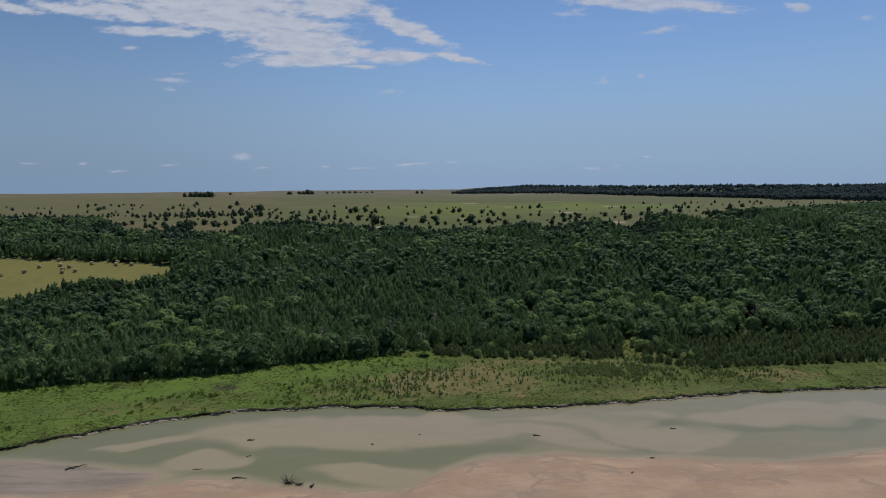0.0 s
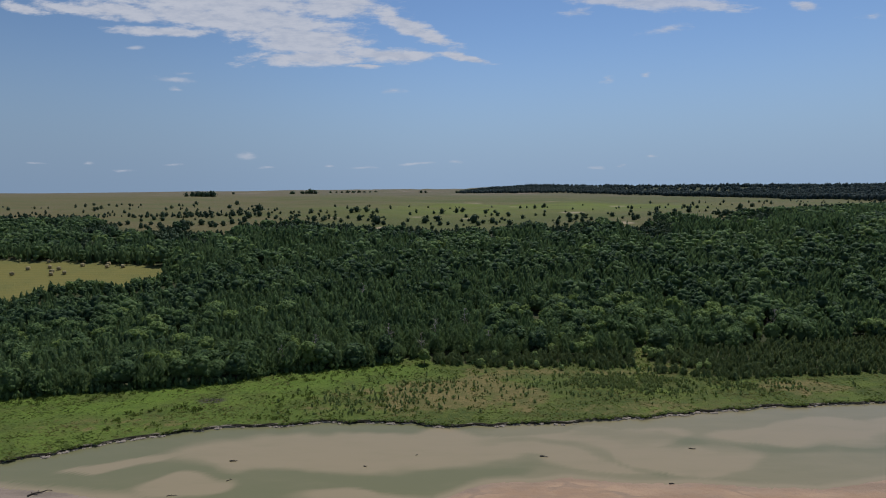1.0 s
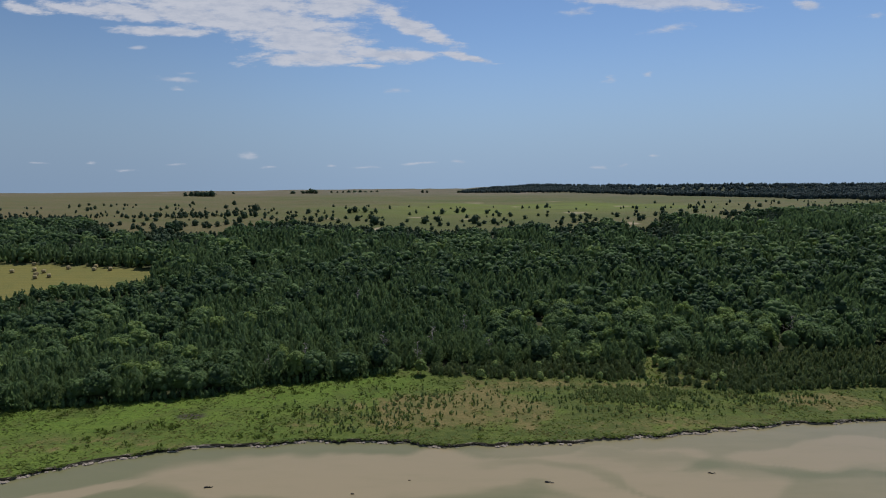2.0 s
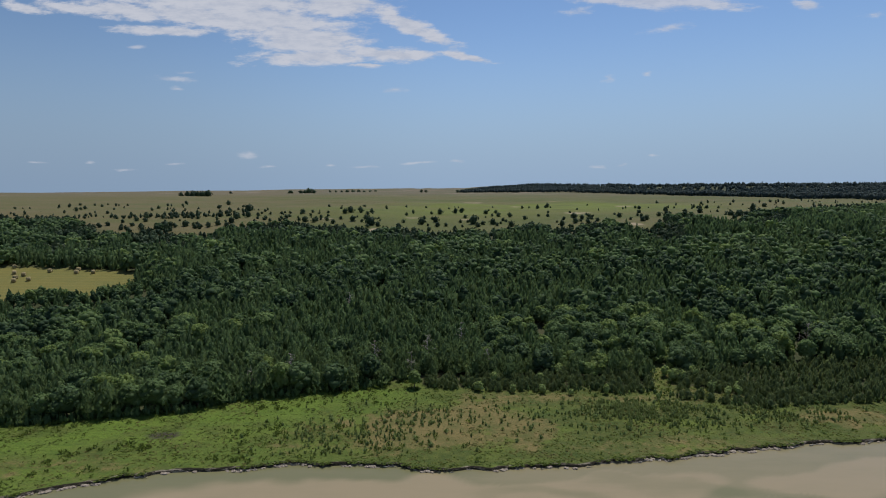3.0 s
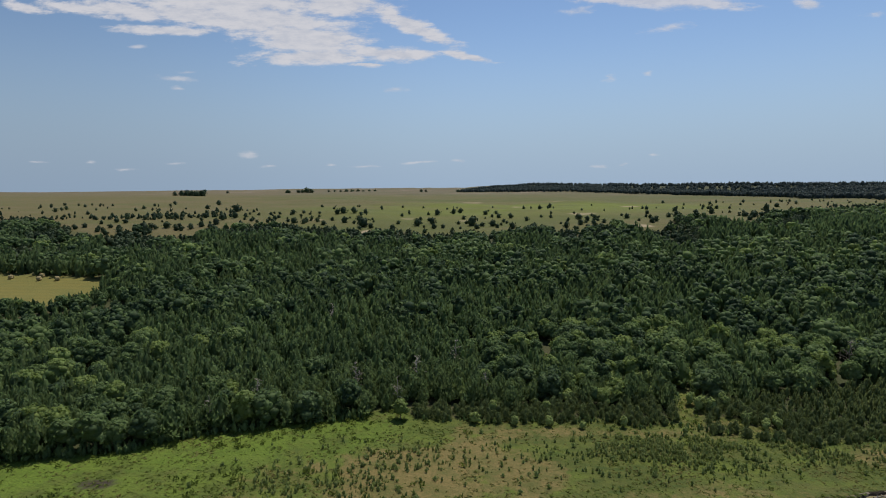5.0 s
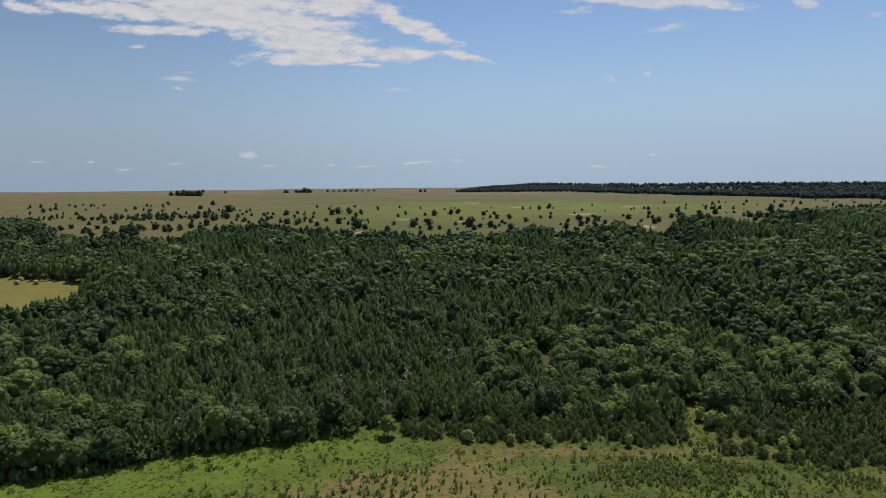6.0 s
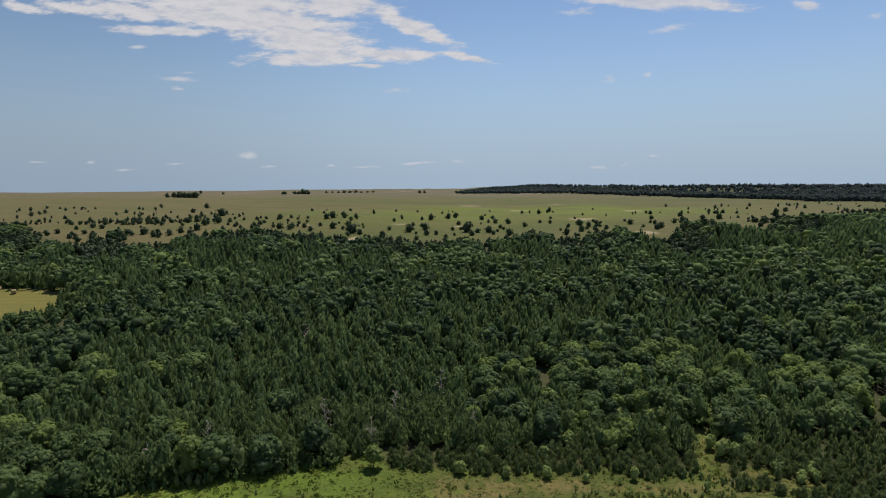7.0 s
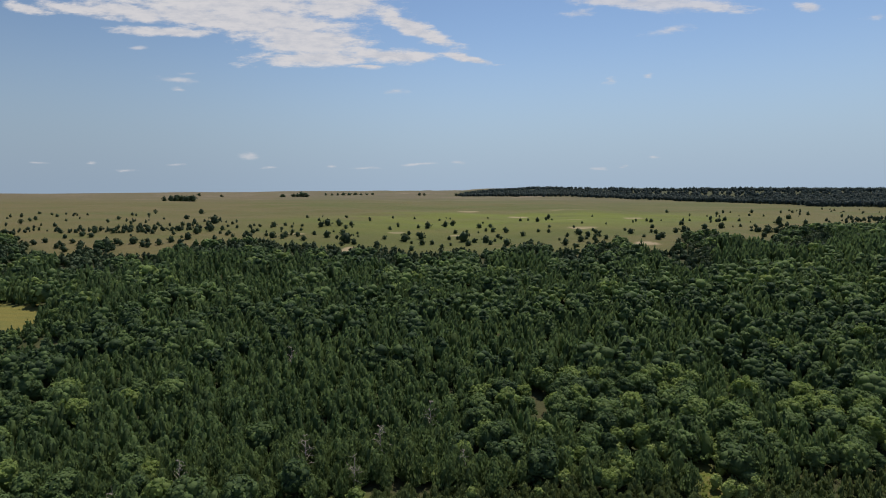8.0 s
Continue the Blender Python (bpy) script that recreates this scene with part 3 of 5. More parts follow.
def build_water():
    xs = np.array([-5000, -2500, -1200, -600, -380, -300, -240, -190, -160] + spread(-140, 160, 0.9) + [160, 200, 250, 320, 400, 600, 1200, 2500, 5000])
    S = np.array([-5000, -2000, -800, -400, -250, -170, -130, -100, -80] + spread(-62, 0, 0.7) + [0.2])
    X, SS = np.meshgrid(xs, S)
    B = bank_y(X)
    Y = np.where(SS > -100, SS + B, np.where(SS > -200, SS + B, SS))
    me = grid_mesh("water", X, Y, 0 * X)
    values(me, "depth", np.clip(-river_bed(X, Y), 0, 1.0))
    tagged(part("water", me, WATER), "shallow silty river water over sandbars", "river", kind="structure")


build_ground()
build_water()


# plants
def rotz(v, a):
    c, s = np.cos(a), np.sin(a)
    return np.stack([v[..., 0] * c - v[..., 1] * s, v[..., 0] * s + v[..., 1] * c, v[..., 2]], -1)


def unit(v):
    return v / np.maximum(np.linalg.norm(v, axis=-1, keepdims=True), 1e-9)


def sphere_mesh(level):
    bm = bmesh.new()
    bmesh.ops.create_icosphere(bm, subdivisions=level, radius=1)
    v = np.array([q.co[:] for q in bm.verts])
    f = np.array([[q.index for q in p.verts] for p in bm.faces])
    bm.free()
    return v, f


BALL = {1: sphere_mesh(1), 2: sphere_mesh(2)}


def sprays(rng, at, way, out, long, wide):
    """A folded leaf spray of two triangles at each place, growing along its way and facing outwards."""
    n = len(at)
    side = unit(np.cross(way, out + rng.normal(0, 0.3, (n, 3))))
    lift = np.cross(side, way)
    long, wide = long * rng.uniform(0.6, 1.3, (n, 1)), wide * rng.uniform(0.6, 1.3, (n, 1))
    a = at - way * long * 0.4
    b = at + way * long * 0.6
    c = at + side * wide * 0.5 + lift * wide * rng.uniform(-0.3, 0.15, (n, 1))
    d = at - side * wide * 0.5 + lift * wide * rng.uniform(-0.3, 0.15, (n, 1))
    v = np.stack([a, c, b, d], 1).reshape(-1, 3)
    i = np.arange(n)[:, None] * 4
    return v, np.concatenate([i + [0, 1, 2], i + [0, 2, 3]])


def joined(pieces):
    vs, fs, base = [], [], 0
    for v, f in pieces:
        vs.append(v)
        fs.append(np.asarray(f) + base)
        base += len(v)
    return np.concatenate(vs), np.concatenate(fs)


def tube(path, radii, sides=5):
    """A tapering limb along a path, as triangles."""
    path, n = np.asarray(path, float), len(path)
    rings = []
    for i, p in enumerate(path):
        d = unit(path[min(i + 1, n - 1)] - path[max(i - 1, 0)])
        e = unit(np.cross(d, (0.31, 0.95, 0.05)))
        g = np.cross(d, e)
        a = np.arange(sides) * 2 * np.pi / sides
        rings.append(p + radii[i] * (np.cos(a)[:, None] * e + np.sin(a)[:, None] * g))
    v = np.concatenate(rings + [path[-1:] + (path[-1:] - path[-2:-1]) * 0.02])
    f = []
    for i in range(n - 1):
        for j in range(sides):
            a, b = i * sides + j, i * sides + (j + 1) % sides
            f += [(a, b, b + sides), (a, b + sides, a + sides)]
    f += [((n - 1) * sides + j, (n - 1) * sides + (j + 1) % sides, n * sides) for j in range(sides)]
    return v, np.array(f)


def cedar_crown(rng, h, r, count, long, wide, rings=6, sides=8, point=1.0, skirt=0.28):
    """A feathery evergreen crown: an egg-shaped inner body with upright plumes, and sprays in tufts over it. point: 1 is a pointed egg, less is a dome."""
    p1, p2 = rng.uniform(0, 6.28, 2)
    bow = rng.normal(0, 0.035, 2) * h

    def outline(t):
        u = np.clip((t - skirt) / (1 - skirt), 0, 1)
        return r * np.power(np.minimum(1, (t + 0.06) / (skirt + 0.06)), 0.5) * np.power(1 - np.power(u, 1.6), 0.72 * point)

    def lumps(a, t):
        return 1 + 0.16 * np.sin(a * 3 + p1 + 2.4 * t) + 0.10 * np.sin(a * 5 + p2 - 5 * t)

    def axis(t):
        return np.stack([bow[0] * t * t, bow[1] * t * t], -1)

    body, faces = [], []
    for i, t in enumerate(np.linspace(0.0, 0.84, rings)):
        a = np.arange(sides) * 2 * np.pi / sides + i * np.pi / sides
        rad = 0.60 * outline(t) * lumps(a, t) * rng.uniform(0.80, 1.15, sides)
        xy = axis(np.full(sides, t)) + np.stack([np.cos(a) * rad, np.sin(a) * rad], -1)
        body.append(np.concatenate([xy, (t * h + rng.uniform(-0.03, 0.03, sides) * h)[:, None]], 1))
    body.append(np.array([[bow[0], bow[1], h * 0.90]]))
    for i in range(rings - 1):
        for j in range(sides):
            a, b = i * sides + j, i * sides + (j + 1) % sides
            faces += [(a, b, b + sides), (a, b + sides, a + sides)]
    faces += [((rings - 1) * sides + j, (rings - 1) * sides + (j + 1) % sides, rings * sides) for j in range(sides)]
    tufts = max(3, count // 6)
    grid = np.linspace(0.03, 0.97, 200)
    weight = outline(grid) + 0.12 * r
    tt = rng.choice(grid, tufts, p=weight / weight.sum())
    ta = rng.uniform(0, 6.283, tufts)
    which = rng.integers(0, tufts, count)
    t = np.clip(tt[which] + rng.normal(0, 0.045, count), 0.0, 0.99)
    a = ta[which] + rng.normal(0, 0.16, count)
    rad = outline(t) * lumps(a, t) * rng.uniform(0.62, 1.10, count)
    radial = np.stack([np.cos(a), np.sin(a), 0 * a], -1)
    at = np.concatenate([axis(t) + radial[:, :2] * rad[:, None], (t * h)[:, None]], 1)
    slope = (outline(np.clip(t + 0.02, 0, 1)) - outline(t)) / 0.02
    along = unit(radial * slope[:, None] + (0, 0, h))
    out = unit(radial * h - slope[:, None] * np.array([0, 0, 1.0]))
    way = unit(along + radial * 0.22 + (0, 0, 0.25) + rng.normal(0, 0.26, (count, 3)))
    out = unit(out + rng.normal(0, 0.35, (count, 3)))
    tips = sprays(rng, at, way, out, long, wide)
    up = unit(np.array([[0.03, 0, 1], [0.25, 0.1, 1], [-0.2, -0.15, 1.0]]))
    top = sprays(rng, np.array([[0, 0, h * 0.96], [0.03 * h, 0, h * 0.92], [-0.03 * h, 0.01 * h, h * 0.92]]) + (bow[0], bow[1], 0), up, np.roll(up, 1, 1), long, wide)
    return joined([(np.concatenate(body), np.array(faces)), tips, top])


def broad_crown(rng, h, r, lobes, count, leaf, level=1, foot=0.12):
    """A rounded crown of billowing leafy lobes with gaps between them."""
    cs, rs = [], []
    for i in range(lobes):
        a = i * 2.4 + rng.uniform(-0.5, 0.5)
        t = (i + 0.5) / lobes
        out = r * 0.60 * np.sqrt(max(0.05, 1 - t * t * 0.85)) * rng.uniform(0.75, 1.1)
        if i == lobes - 1:
            out *= 0.25
        cs.append((np.cos(a) * out, np.sin(a) * out, h * (foot + (0.80 - foot) * np.sqrt(t)) + rng.uniform(-0.05, 0.05) * h))
        rs.append(r * rng.uniform(0.28, 0.48))
    cs, rs = np.array(cs), np.array(rs)
    # the shaded heart of the crown, then the lobes round it
    hv, hf = BALL[2 if lobes > 8 else 1]
    k, ph = rng.normal(0, 2.2, (3, 3)), rng.uniform(0, 6.28, 3)
    pieces = [(hv * (0.68 * r, 0.68 * r, (0.84 - foot) * 0.44 * h) * (1 + 0.08 * np.sin(hv @ k.T + ph).sum(1, keepdims=True)) + (0, 0, (foot + 0.84) * 0.49 * h), hf)]
    bv, bf = BALL[level]
    for c, q in zip(cs, rs):
        k, ph = rng.normal(0, 2.6, (3, 3)), rng.uniform(0, 6.28, 3)
        swell = 1 + 0.09 * np.sin(bv @ k.T + ph).sum(1, keepdims=True)
        pieces.append((bv * (q * 0.84) * swell * (1, 1, 0.86) + c, bf))
    tufts = max(4, count // 4)
    pick = rng.choice(lobes, tufts, p=rs ** 2 / (rs ** 2).sum())
    face = rng.normal(size=(tufts, 3))
    face[:, 2] += 0.45
    face = unit(face)
    which = rng.integers(0, tufts, count * 2)
    lobe = pick[which]
    out = unit(face[which] + rng.normal(0, 0.20, (count * 2, 3)))
    at = cs[lobe] + out * rs[lobe][:, None] * (1, 1, 0.88) * rng.uniform(0.80, 1.16, (count * 2, 1))
    gap = np.linalg.norm(at[:, None] - cs[None], axis=2) / rs[None]
    keep = np.where((gap < 0.76).sum(1) == 0)[0][:count]
    out = out[keep]
    way = unit(np.cross(out, rng.normal(size=out.shape)) + out * rng.uniform(-0.2, 0.6, (len(keep), 1)))
    out = unit(out + rng.normal(0, 0.3, out.shape))
    pieces.append(sprays(rng, at[keep], way, out, leaf, leaf * 0.9))
    return joined(pieces)


def trunk_of(rng, h, r, limbs=0):
    k = np.linspace(0, 1, 5)
    sway = rng.normal(0, 0.02 * h, (5, 2)) * k[:, None]
    path = np.concatenate([sway, (k * h - 0.15)[:, None]], 1)
    pieces = [tube(path, r * (1.25 - 0.95 * k))]
    for i in range(limbs):
        a, t = i * 2.2 + rng.uniform(0, 1), rng.uniform(0.35, 0.7)
        p = path[2] * (1 - t) + path[4] * t
        q = p + np.array([np.cos(a), np.sin(a), 0.9]) * h * 0.32
        pieces.append(tube([p, (p + q) / 2 + (0, 0, -0.03 * h), q], [r * 0.5, r * 0.33, r * 0.12], 4))
    return joined(pieces)


def make_kind(name, crown_material, makers, tint=0.5):
    """Model trees, an empty with a trunk and a crown each, kept to be copied."""
    made = []
    for crown, trunk in makers:
        made.append((mesh_of(name + "_crown", *crown, tint=tint), mesh_of(name + "_trunk", *trunk)))
        made[-1][0].materials.append(crown_material)
        made[-1][1].materials.append(BARK)
    return made


def plant(name, pair, x, y, z, size, turn, label, category, group, wide=1.0):
    """One tree of two parts, its foot on the ground."""
    base = new(name)
    base.empty_display_size = 0.5
    base.matrix_world = Matrix.Translation((x, y, z)) @ Matrix.Rotation(turn, 4, "Z") @ Matrix.Diagonal((size * wide, size * wide, size, 1))
    crown, trunk = new("crown", pair[0]), new("trunk", pair[1])
    crown.parent = trunk.parent = base
    return tagged(base, label, category, group)


def strewn(name, models, rows, material, label, category):
    """Many small plants joined into one mesh. rows: x, y, z, size, turn, tint, model."""
    vs, fs, ts, base = [], [], [], 0
    rows = np.asarray(rows)
    for m, (v, f) in enumerate(models):
        sel = rows[rows[:, 6] == m]
        if not len(sel):
            continue
        p = rotz(np.broadcast_to(v, (len(sel), *v.shape)), sel[:, 4][:, None]) * sel[:, 3][:, None, None] + sel[:, None, :3]
        vs.append(p.reshape(-1, 3))
        fs.append((f[None] + (np.arange(len(sel)) * len(v))[:, None, None] + base).reshape(-1, 3))
        ts.append(np.repeat(sel[:, 5], len(v)))
        base += len(sel) * len(v)
    me = mesh_of(name, np.concatenate(vs), np.concatenate(fs), np.concatenate(ts))
    return tagged(part(name, me, material), label, category, kind="stuff")


rng = np.random.default_rng(7)
cedars = make_kind("cedar", CEDAR, [(cedar_crown(rng, 1.0, q, 560, 0.125, 0.050, 5, 6, e), trunk_of(rng, 0.5, 0.018)) for q, e in ((0.29, 1.2), (0.33, 1.05), (0.36, 0.95), (0.31, 1.25), (0.38, 1.0), (0.34, 1.1))], tint=0.95)
youngs = make_kind("young_cedar", YOUNG, [(cedar_crown(rng, 1.0, q, 210, 0.16, 0.060, 5, 6, e), trunk_of(rng, 0.4, 0.016)) for q, e in ((0.40, 1.0), (0.46, 0.85), (0.50, 0.8), (0.43, 0.9))])
rounds = make_kind("pasture_cedar", JUNIPER, [(cedar_crown(rng, 1.0, q, 90, 0.22, 0.15, 5, 8, e, 0.36), trunk_of(rng, 0.4, 0.03)) for q, e in ((0.62, 0.75), (0.74, 0.6), (0.54, 0.85), (0.68, 0.65))])
broads = make_kind("broadleaf_tree", BROAD, [(broad_crown(rng, 1.0, q, n, 560, 0.078), trunk_of(rng, 0.7, 0.022, 3)) for q, n in ((0.42, 17), (0.48, 20), (0.38, 15), (0.52, 22), (0.45, 18), (0.40, 16))], tint=0.6)
willows = make_kind("willow", WILLOW, [(broad_crown(rng, 1.0, q, n, 300, 0.095, 1, 0.08), trunk_of(rng, 0.6, 0.022, 3)) for q, n in ((0.40, 11), (0.46, 13), (0.36, 9))])
brights = make_kind("bright_tree", BROAD, [(broad_crown(rng, 1.0, 0.40, 18, 560, 0.080), trunk_of(rng, 0.7, 0.022, 3))], tint=1.35)
pales = make_kind("broadleaf_tree", BROAD, [(broad_crown(rng, 1.0, 0.38, 14, 420, 0.085, 1, 0.22), trunk_of(rng, 0.7, 0.024, 3))], tint=1.0)
saplings = make_kind("cedar_sapling", SAPLING, [(cedar_crown(rng, 1.0, q, 60, 0.32, 0.14, 4, 6, 0.85), trunk_of(rng, 0.4, 0.02)) for q in (0.46, 0.54, 0.42)], tint=0.85)
far_cedars = [cedar_crown(rng, 1.0, q, 100, 0.17, 0.078, 3, 6, e) for q, e in ((0.30, 1.2), (0.35, 1.0), (0.38, 0.95), (0.32, 1.25), (0.36, 1.05))]
mid_cedars = [cedar_crown(rng, 1.0, q, 38, 0.23, 0.11, 3, 5, e) for q, e in ((0.32, 1.2), (0.37, 1.0), (0.41, 0.95))]
dim_cedars = [cedar_crown(rng, 1.0, q, 16, 0.29, 0.15, 3, 5, e) for q, e in ((0.34, 1.15), (0.42, 0.9), (0.38, 1.0))]
low_bushes = [cedar_crown(rng, 1.0, q, 20, 0.40, 0.18, 3, 5, 0.85) for q in (0.46, 0.56, 0.42)]
far_rounds = [cedar_crown(rng, 1.0, q, 14, 0.30, 0.22, 4, 6, e, 0.36) for q, e in ((0.58, 0.8), (0.70, 0.65))]
far_broads = [broad_crown(rng, 1.0, q, n, 110, 0.135) for q, n in ((0.43, 10), (0.51, 12), (0.39, 9), (0.47, 11))]
dim_broads = [broad_crown(rng, 1.0, q, n, 28, 0.22) for q, n in ((0.46, 7), (0.54, 8), (0.42, 6))]
ridge_trees = [cedar_crown(rng, 1.0, q, 3, 0.3, 0.2, 3, 5, 0.75, 0.34) for q in (0.78, 0.90, 0.70)]


def spots(x0, x1, y0, y1, gap, seed):
    """Jittered places about that far apart."""
    g = np.random.default_rng(seed)
    X, Y = np.meshgrid(np.arange(x0, x1, gap), np.arange(y0, y1, gap * 0.9))
    X[1::2] += gap / 2
    return np.stack([(X + g.uniform(-0.6, 0.6, X.shape) * gap).ravel(), (Y + g.uniform(-0.6, 0.6, X.shape) * gap).ravel()], 1)


def broad_share(x, y):
    """How far broadleaf trees prevail over cedars, from place to place."""
    b = 0.40 + 0 * x
    for cx, cy, rx, ry, w in ((66, 192, 62, 30, 0.44), (-72, 155, 36, 22, 0.28), (-90, 215, 45, 38, 0.30), (-14, 215, 40, 56, -0.42), (-45, 180, 20, 18, -0.35),
                              (110, 235, 45, 30, 0.35), (35, 272, 70, 36, 0.30), (-85, 290, 80, 34, -0.35), (150, 312, 80, 22, -0.5), (-60, 345, 140, 14, -0.5), (90, 240, 16, 12, -0.3)):
        b = b + w * smooth(1.3 - np.hypot((x - cx) / rx, (y - cy) / ry), 0, 0.8)
    b = b + 0.16 * smooth(y, 230, 275)
    return b * 0.8 + 0.06 + (vnoise(x, y, 8, 61) - 0.5) * 1.35 + (vnoise(x, y, 4.5, 63) - 0.5) * 0.7 + (vnoise(x, y, 28, 62) - 0.5) * 0.5


def young_stand(x, y):
    """Dense stands of young cedars along the meadow."""
    a = (x > -3) & (x < 47) & (y < 171.5 + (vnoise(x, y, 6, 66) - 0.5) * 4)
    b = (x > 46) & (y < np.interp(x, [47, 56, 66, 75, 89, 98, 130], [168, 172, 175, 177, 179, 180.5, 185]) + (vnoise(x, y, 8, 67) - 0.5) * 4)
    return (a | b) & (y > wood_front(x) + 0.7)


def grow_wood():
    g = np.random.default_rng(11)
    # broadleaf trees first, then cedars in the room that they leave
    p = spots(-420, 520, 95, 640, 4.3, 1)
    x, y = p[:, 0], p[:, 1]
    ok = (y > wood_front(x) + np.where(x < -12, 6.5, 2.4)) & (y < wood_back(x) - 6) & (np.abs(x - 5) < 0.78 * y + 18) & ~inside(x, y, HAY_EDGE) & (glade(x, y) < 0.3) & ~young_stand(x, y) & (broad_share(x, y) > 0.5)
    b = p[ok]
    c = spots(-420, 520, 95, 640, 2.6, 2)
    x, y = c[:, 0], c[:, 1]
    ok = (y > wood_front(x) + np.where(x < -12, 5.0, 1.4)) & (y < wood_back(x)) & (np.abs(x - 5) < 0.78 * y + 18) & ~inside(x, y, HAY_EDGE) & (glade(x, y) < 0.4) & ~young_stand(x, y)
    c = c[ok]
    taken = set()
    for q in b:
        taken.add((int(q[0] // 2.5), int(q[1] // 2.5)))
    share = broad_share(c[:, 0], c[:, 1])
    free = np.array([(int(q[0] // 2.5), int(q[1] // 2.5)) not in taken for q in c]) & (share < 0.62 + g.uniform(-0.1, 0.25, len(c)))
    c = c[free]
    c = c[(c[:, 1] < 285) | (g.random(len(c)) < 0.62)]
    yc = spots(-10, 190, 140, 200, 1.55, 3)
    yc = yc[young_stand(yc[:, 0], yc[:, 1]) & (glade(yc[:, 0], yc[:, 1]) < 0.3) & (np.abs(yc[:, 0] - 5) < 0.78 * yc[:, 1] + 18)]

    def near_first(pts, limit):
        d = np.hypot(pts[:, 0] * 0.75 - 4, pts[:, 1] - 70)
        o = np.argsort(d)
        return pts[o[:limit]], pts[o[limit:]]

    bn, bf = near_first(b, 280)
    cn, cf = near_first(c, 280)
    yn, yf = near_first(yc, 300)
    for q, pairs, name, lo, hi, label, group, fat in (
            (bn, broads, "broadleaf_tree", 3.8, 7.8, "leafy green broadleaf tree standing in dense riverside woodland", "broadleaf trees of the wood", 1.0),
            (cn, cedars, "cedar", 4.2, 7.0, "dark green feathery cedar standing in dense woodland", "cedars of the wood", 1.0),
            (yn, youngs, "young_cedar", 2.0, 3.3, "young olive green cedar in a dense stand by the meadow", "young cedars by the meadow", 1.0)):
        zs = height(q[:, 0], q[:, 1])
        tall = vnoise(q[:, 0], q[:, 1], 12, 71)
        for i, (px, py) in enumerate(q):
            size = (lo + (hi - lo) * (0.45 * tall[i] + 0.55 * g.random())) * (0.72 + 0.28 * smooth(py - wood_front(px), 3, 12))
            plant(name, pairs[g.integers(len(pairs))], px, py, zs[i] - 0.05, size, g.uniform(0, 6.28), label, "tree", group, fat * g.uniform(0.9, 1.15))
    rim = cf[:, 1] > wood_back(cf[:, 0]) - 30 - 20 * vnoise(cf[:, 0], cf[:, 1], 14, 73)
    for q, models, mat, name, lo, hi, label in (
            (cf[rim], far_rounds, JUNIPER, "woodland_rim_cedars", 2.6, 5.4, "dark rounded cedars along the upper rim of the woodland"),
            (bf[bf[:, 1] < 255], far_broads, BROAD, "broadleaf_woodland", 4.6, 9.0, "dense green broadleaf woodland crowns"),
            (bf[bf[:, 1] >= 255], dim_broads, BROAD, "distant_broadleaf_woodland", 4.8, 9.0, "dense green broadleaf woodland farther up the valley"),
            (cf[cf[:, 1] < 218], far_cedars, CEDAR, "cedar_woodland", 4.2, 7.0, "dense dark green cedar woodland"),
            (cf[(cf[:, 1] >= 218) & (cf[:, 1] < 285) & ~rim], mid_cedars, CEDAR, "middle_cedar_woodland", 4.2, 7.2, "dense dark green cedar woodland in the middle of the valley"),
            (cf[(cf[:, 1] >= 285) & ~rim], dim_cedars, CEDAR, "distant_cedar_woodland", 4.2, 7.8, "dense dark green cedar woodland below the pasture"),
            (yf, mid_cedars, YOUNG, "young_cedar_thicket", 2.0, 3.2, "thicket of young olive green cedars")):
        zs = height(q[:, 0], q[:, 1])
        tall = vnoise(q[:, 0], q[:, 1], 12, 71)
        edge = (1 - 0.45 * smooth(1.3 - np.hypot((q[:, 0] + 114) / 26, (q[:, 1] - 230) / 20), 0, 0.5)) * (1 - 0.32 * smooth(1.3 - np.hypot((q[:, 0] + 156) / 28, (q[:, 1] - 204) / 20), 0, 0.4)) * (1 - 0.4 * smooth(q[:, 1] - wood_back(q[:, 0]), -45, -2))
        size = (lo + (hi - lo) * (0.55 * tall + 0.45 * g.random(len(q)))) * edge
        tint = np.clip(0.5 + g.normal(0, 0.32, len(q)) + (vnoise(q[:, 0], q[:, 1], 16, 72) - 0.5) * 0.5 + (0.25 if name == "cedar_woodland" else 0.0), 0, 1.05)
        rows = np.stack([q[:, 0], q[:, 1], zs - 0.1, size, g.uniform(0, 6.28, len(q)), tint, g.integers(0, len(models), len(q))], 1)
        strewn(name, models, rows, mat, label, "woodland")


grow_wood()


def grow_wood_edge():
    """Taller trees in a loose row where the wood meets the meadow."""
    g = np.random.default_rng(17)
    x = -112.0
    while x < -11:
        back = g.uniform(1.6, 4.2)
        y = float(wood_front(x)) + back
        if g.random() < 0.5:
            plant("cedar", cedars[g.integers(len(cedars))], x, y, float(height(x, y)) - 0.05, g.uniform(4.6, 7.6), g.uniform(0, 6.28), "dark green broad cedar at the wood's edge beside the meadow", "tree", "cedars of the wood", g.uniform(1.15, 1.5))
        else:
            plant("broadleaf_tree", broads[g.integers(len(broads))], x, y, float(height(x, y)) - 0.05, g.uniform(5.0, 8.0), g.uniform(0, 6.28), "leafy green broadleaf tree at the wood's edge beside the meadow", "tree", "broadleaf trees of the wood", g.uniform(0.9, 1.15))
        x += g.uniform(2.6, 4.6)


grow_wood_edge()


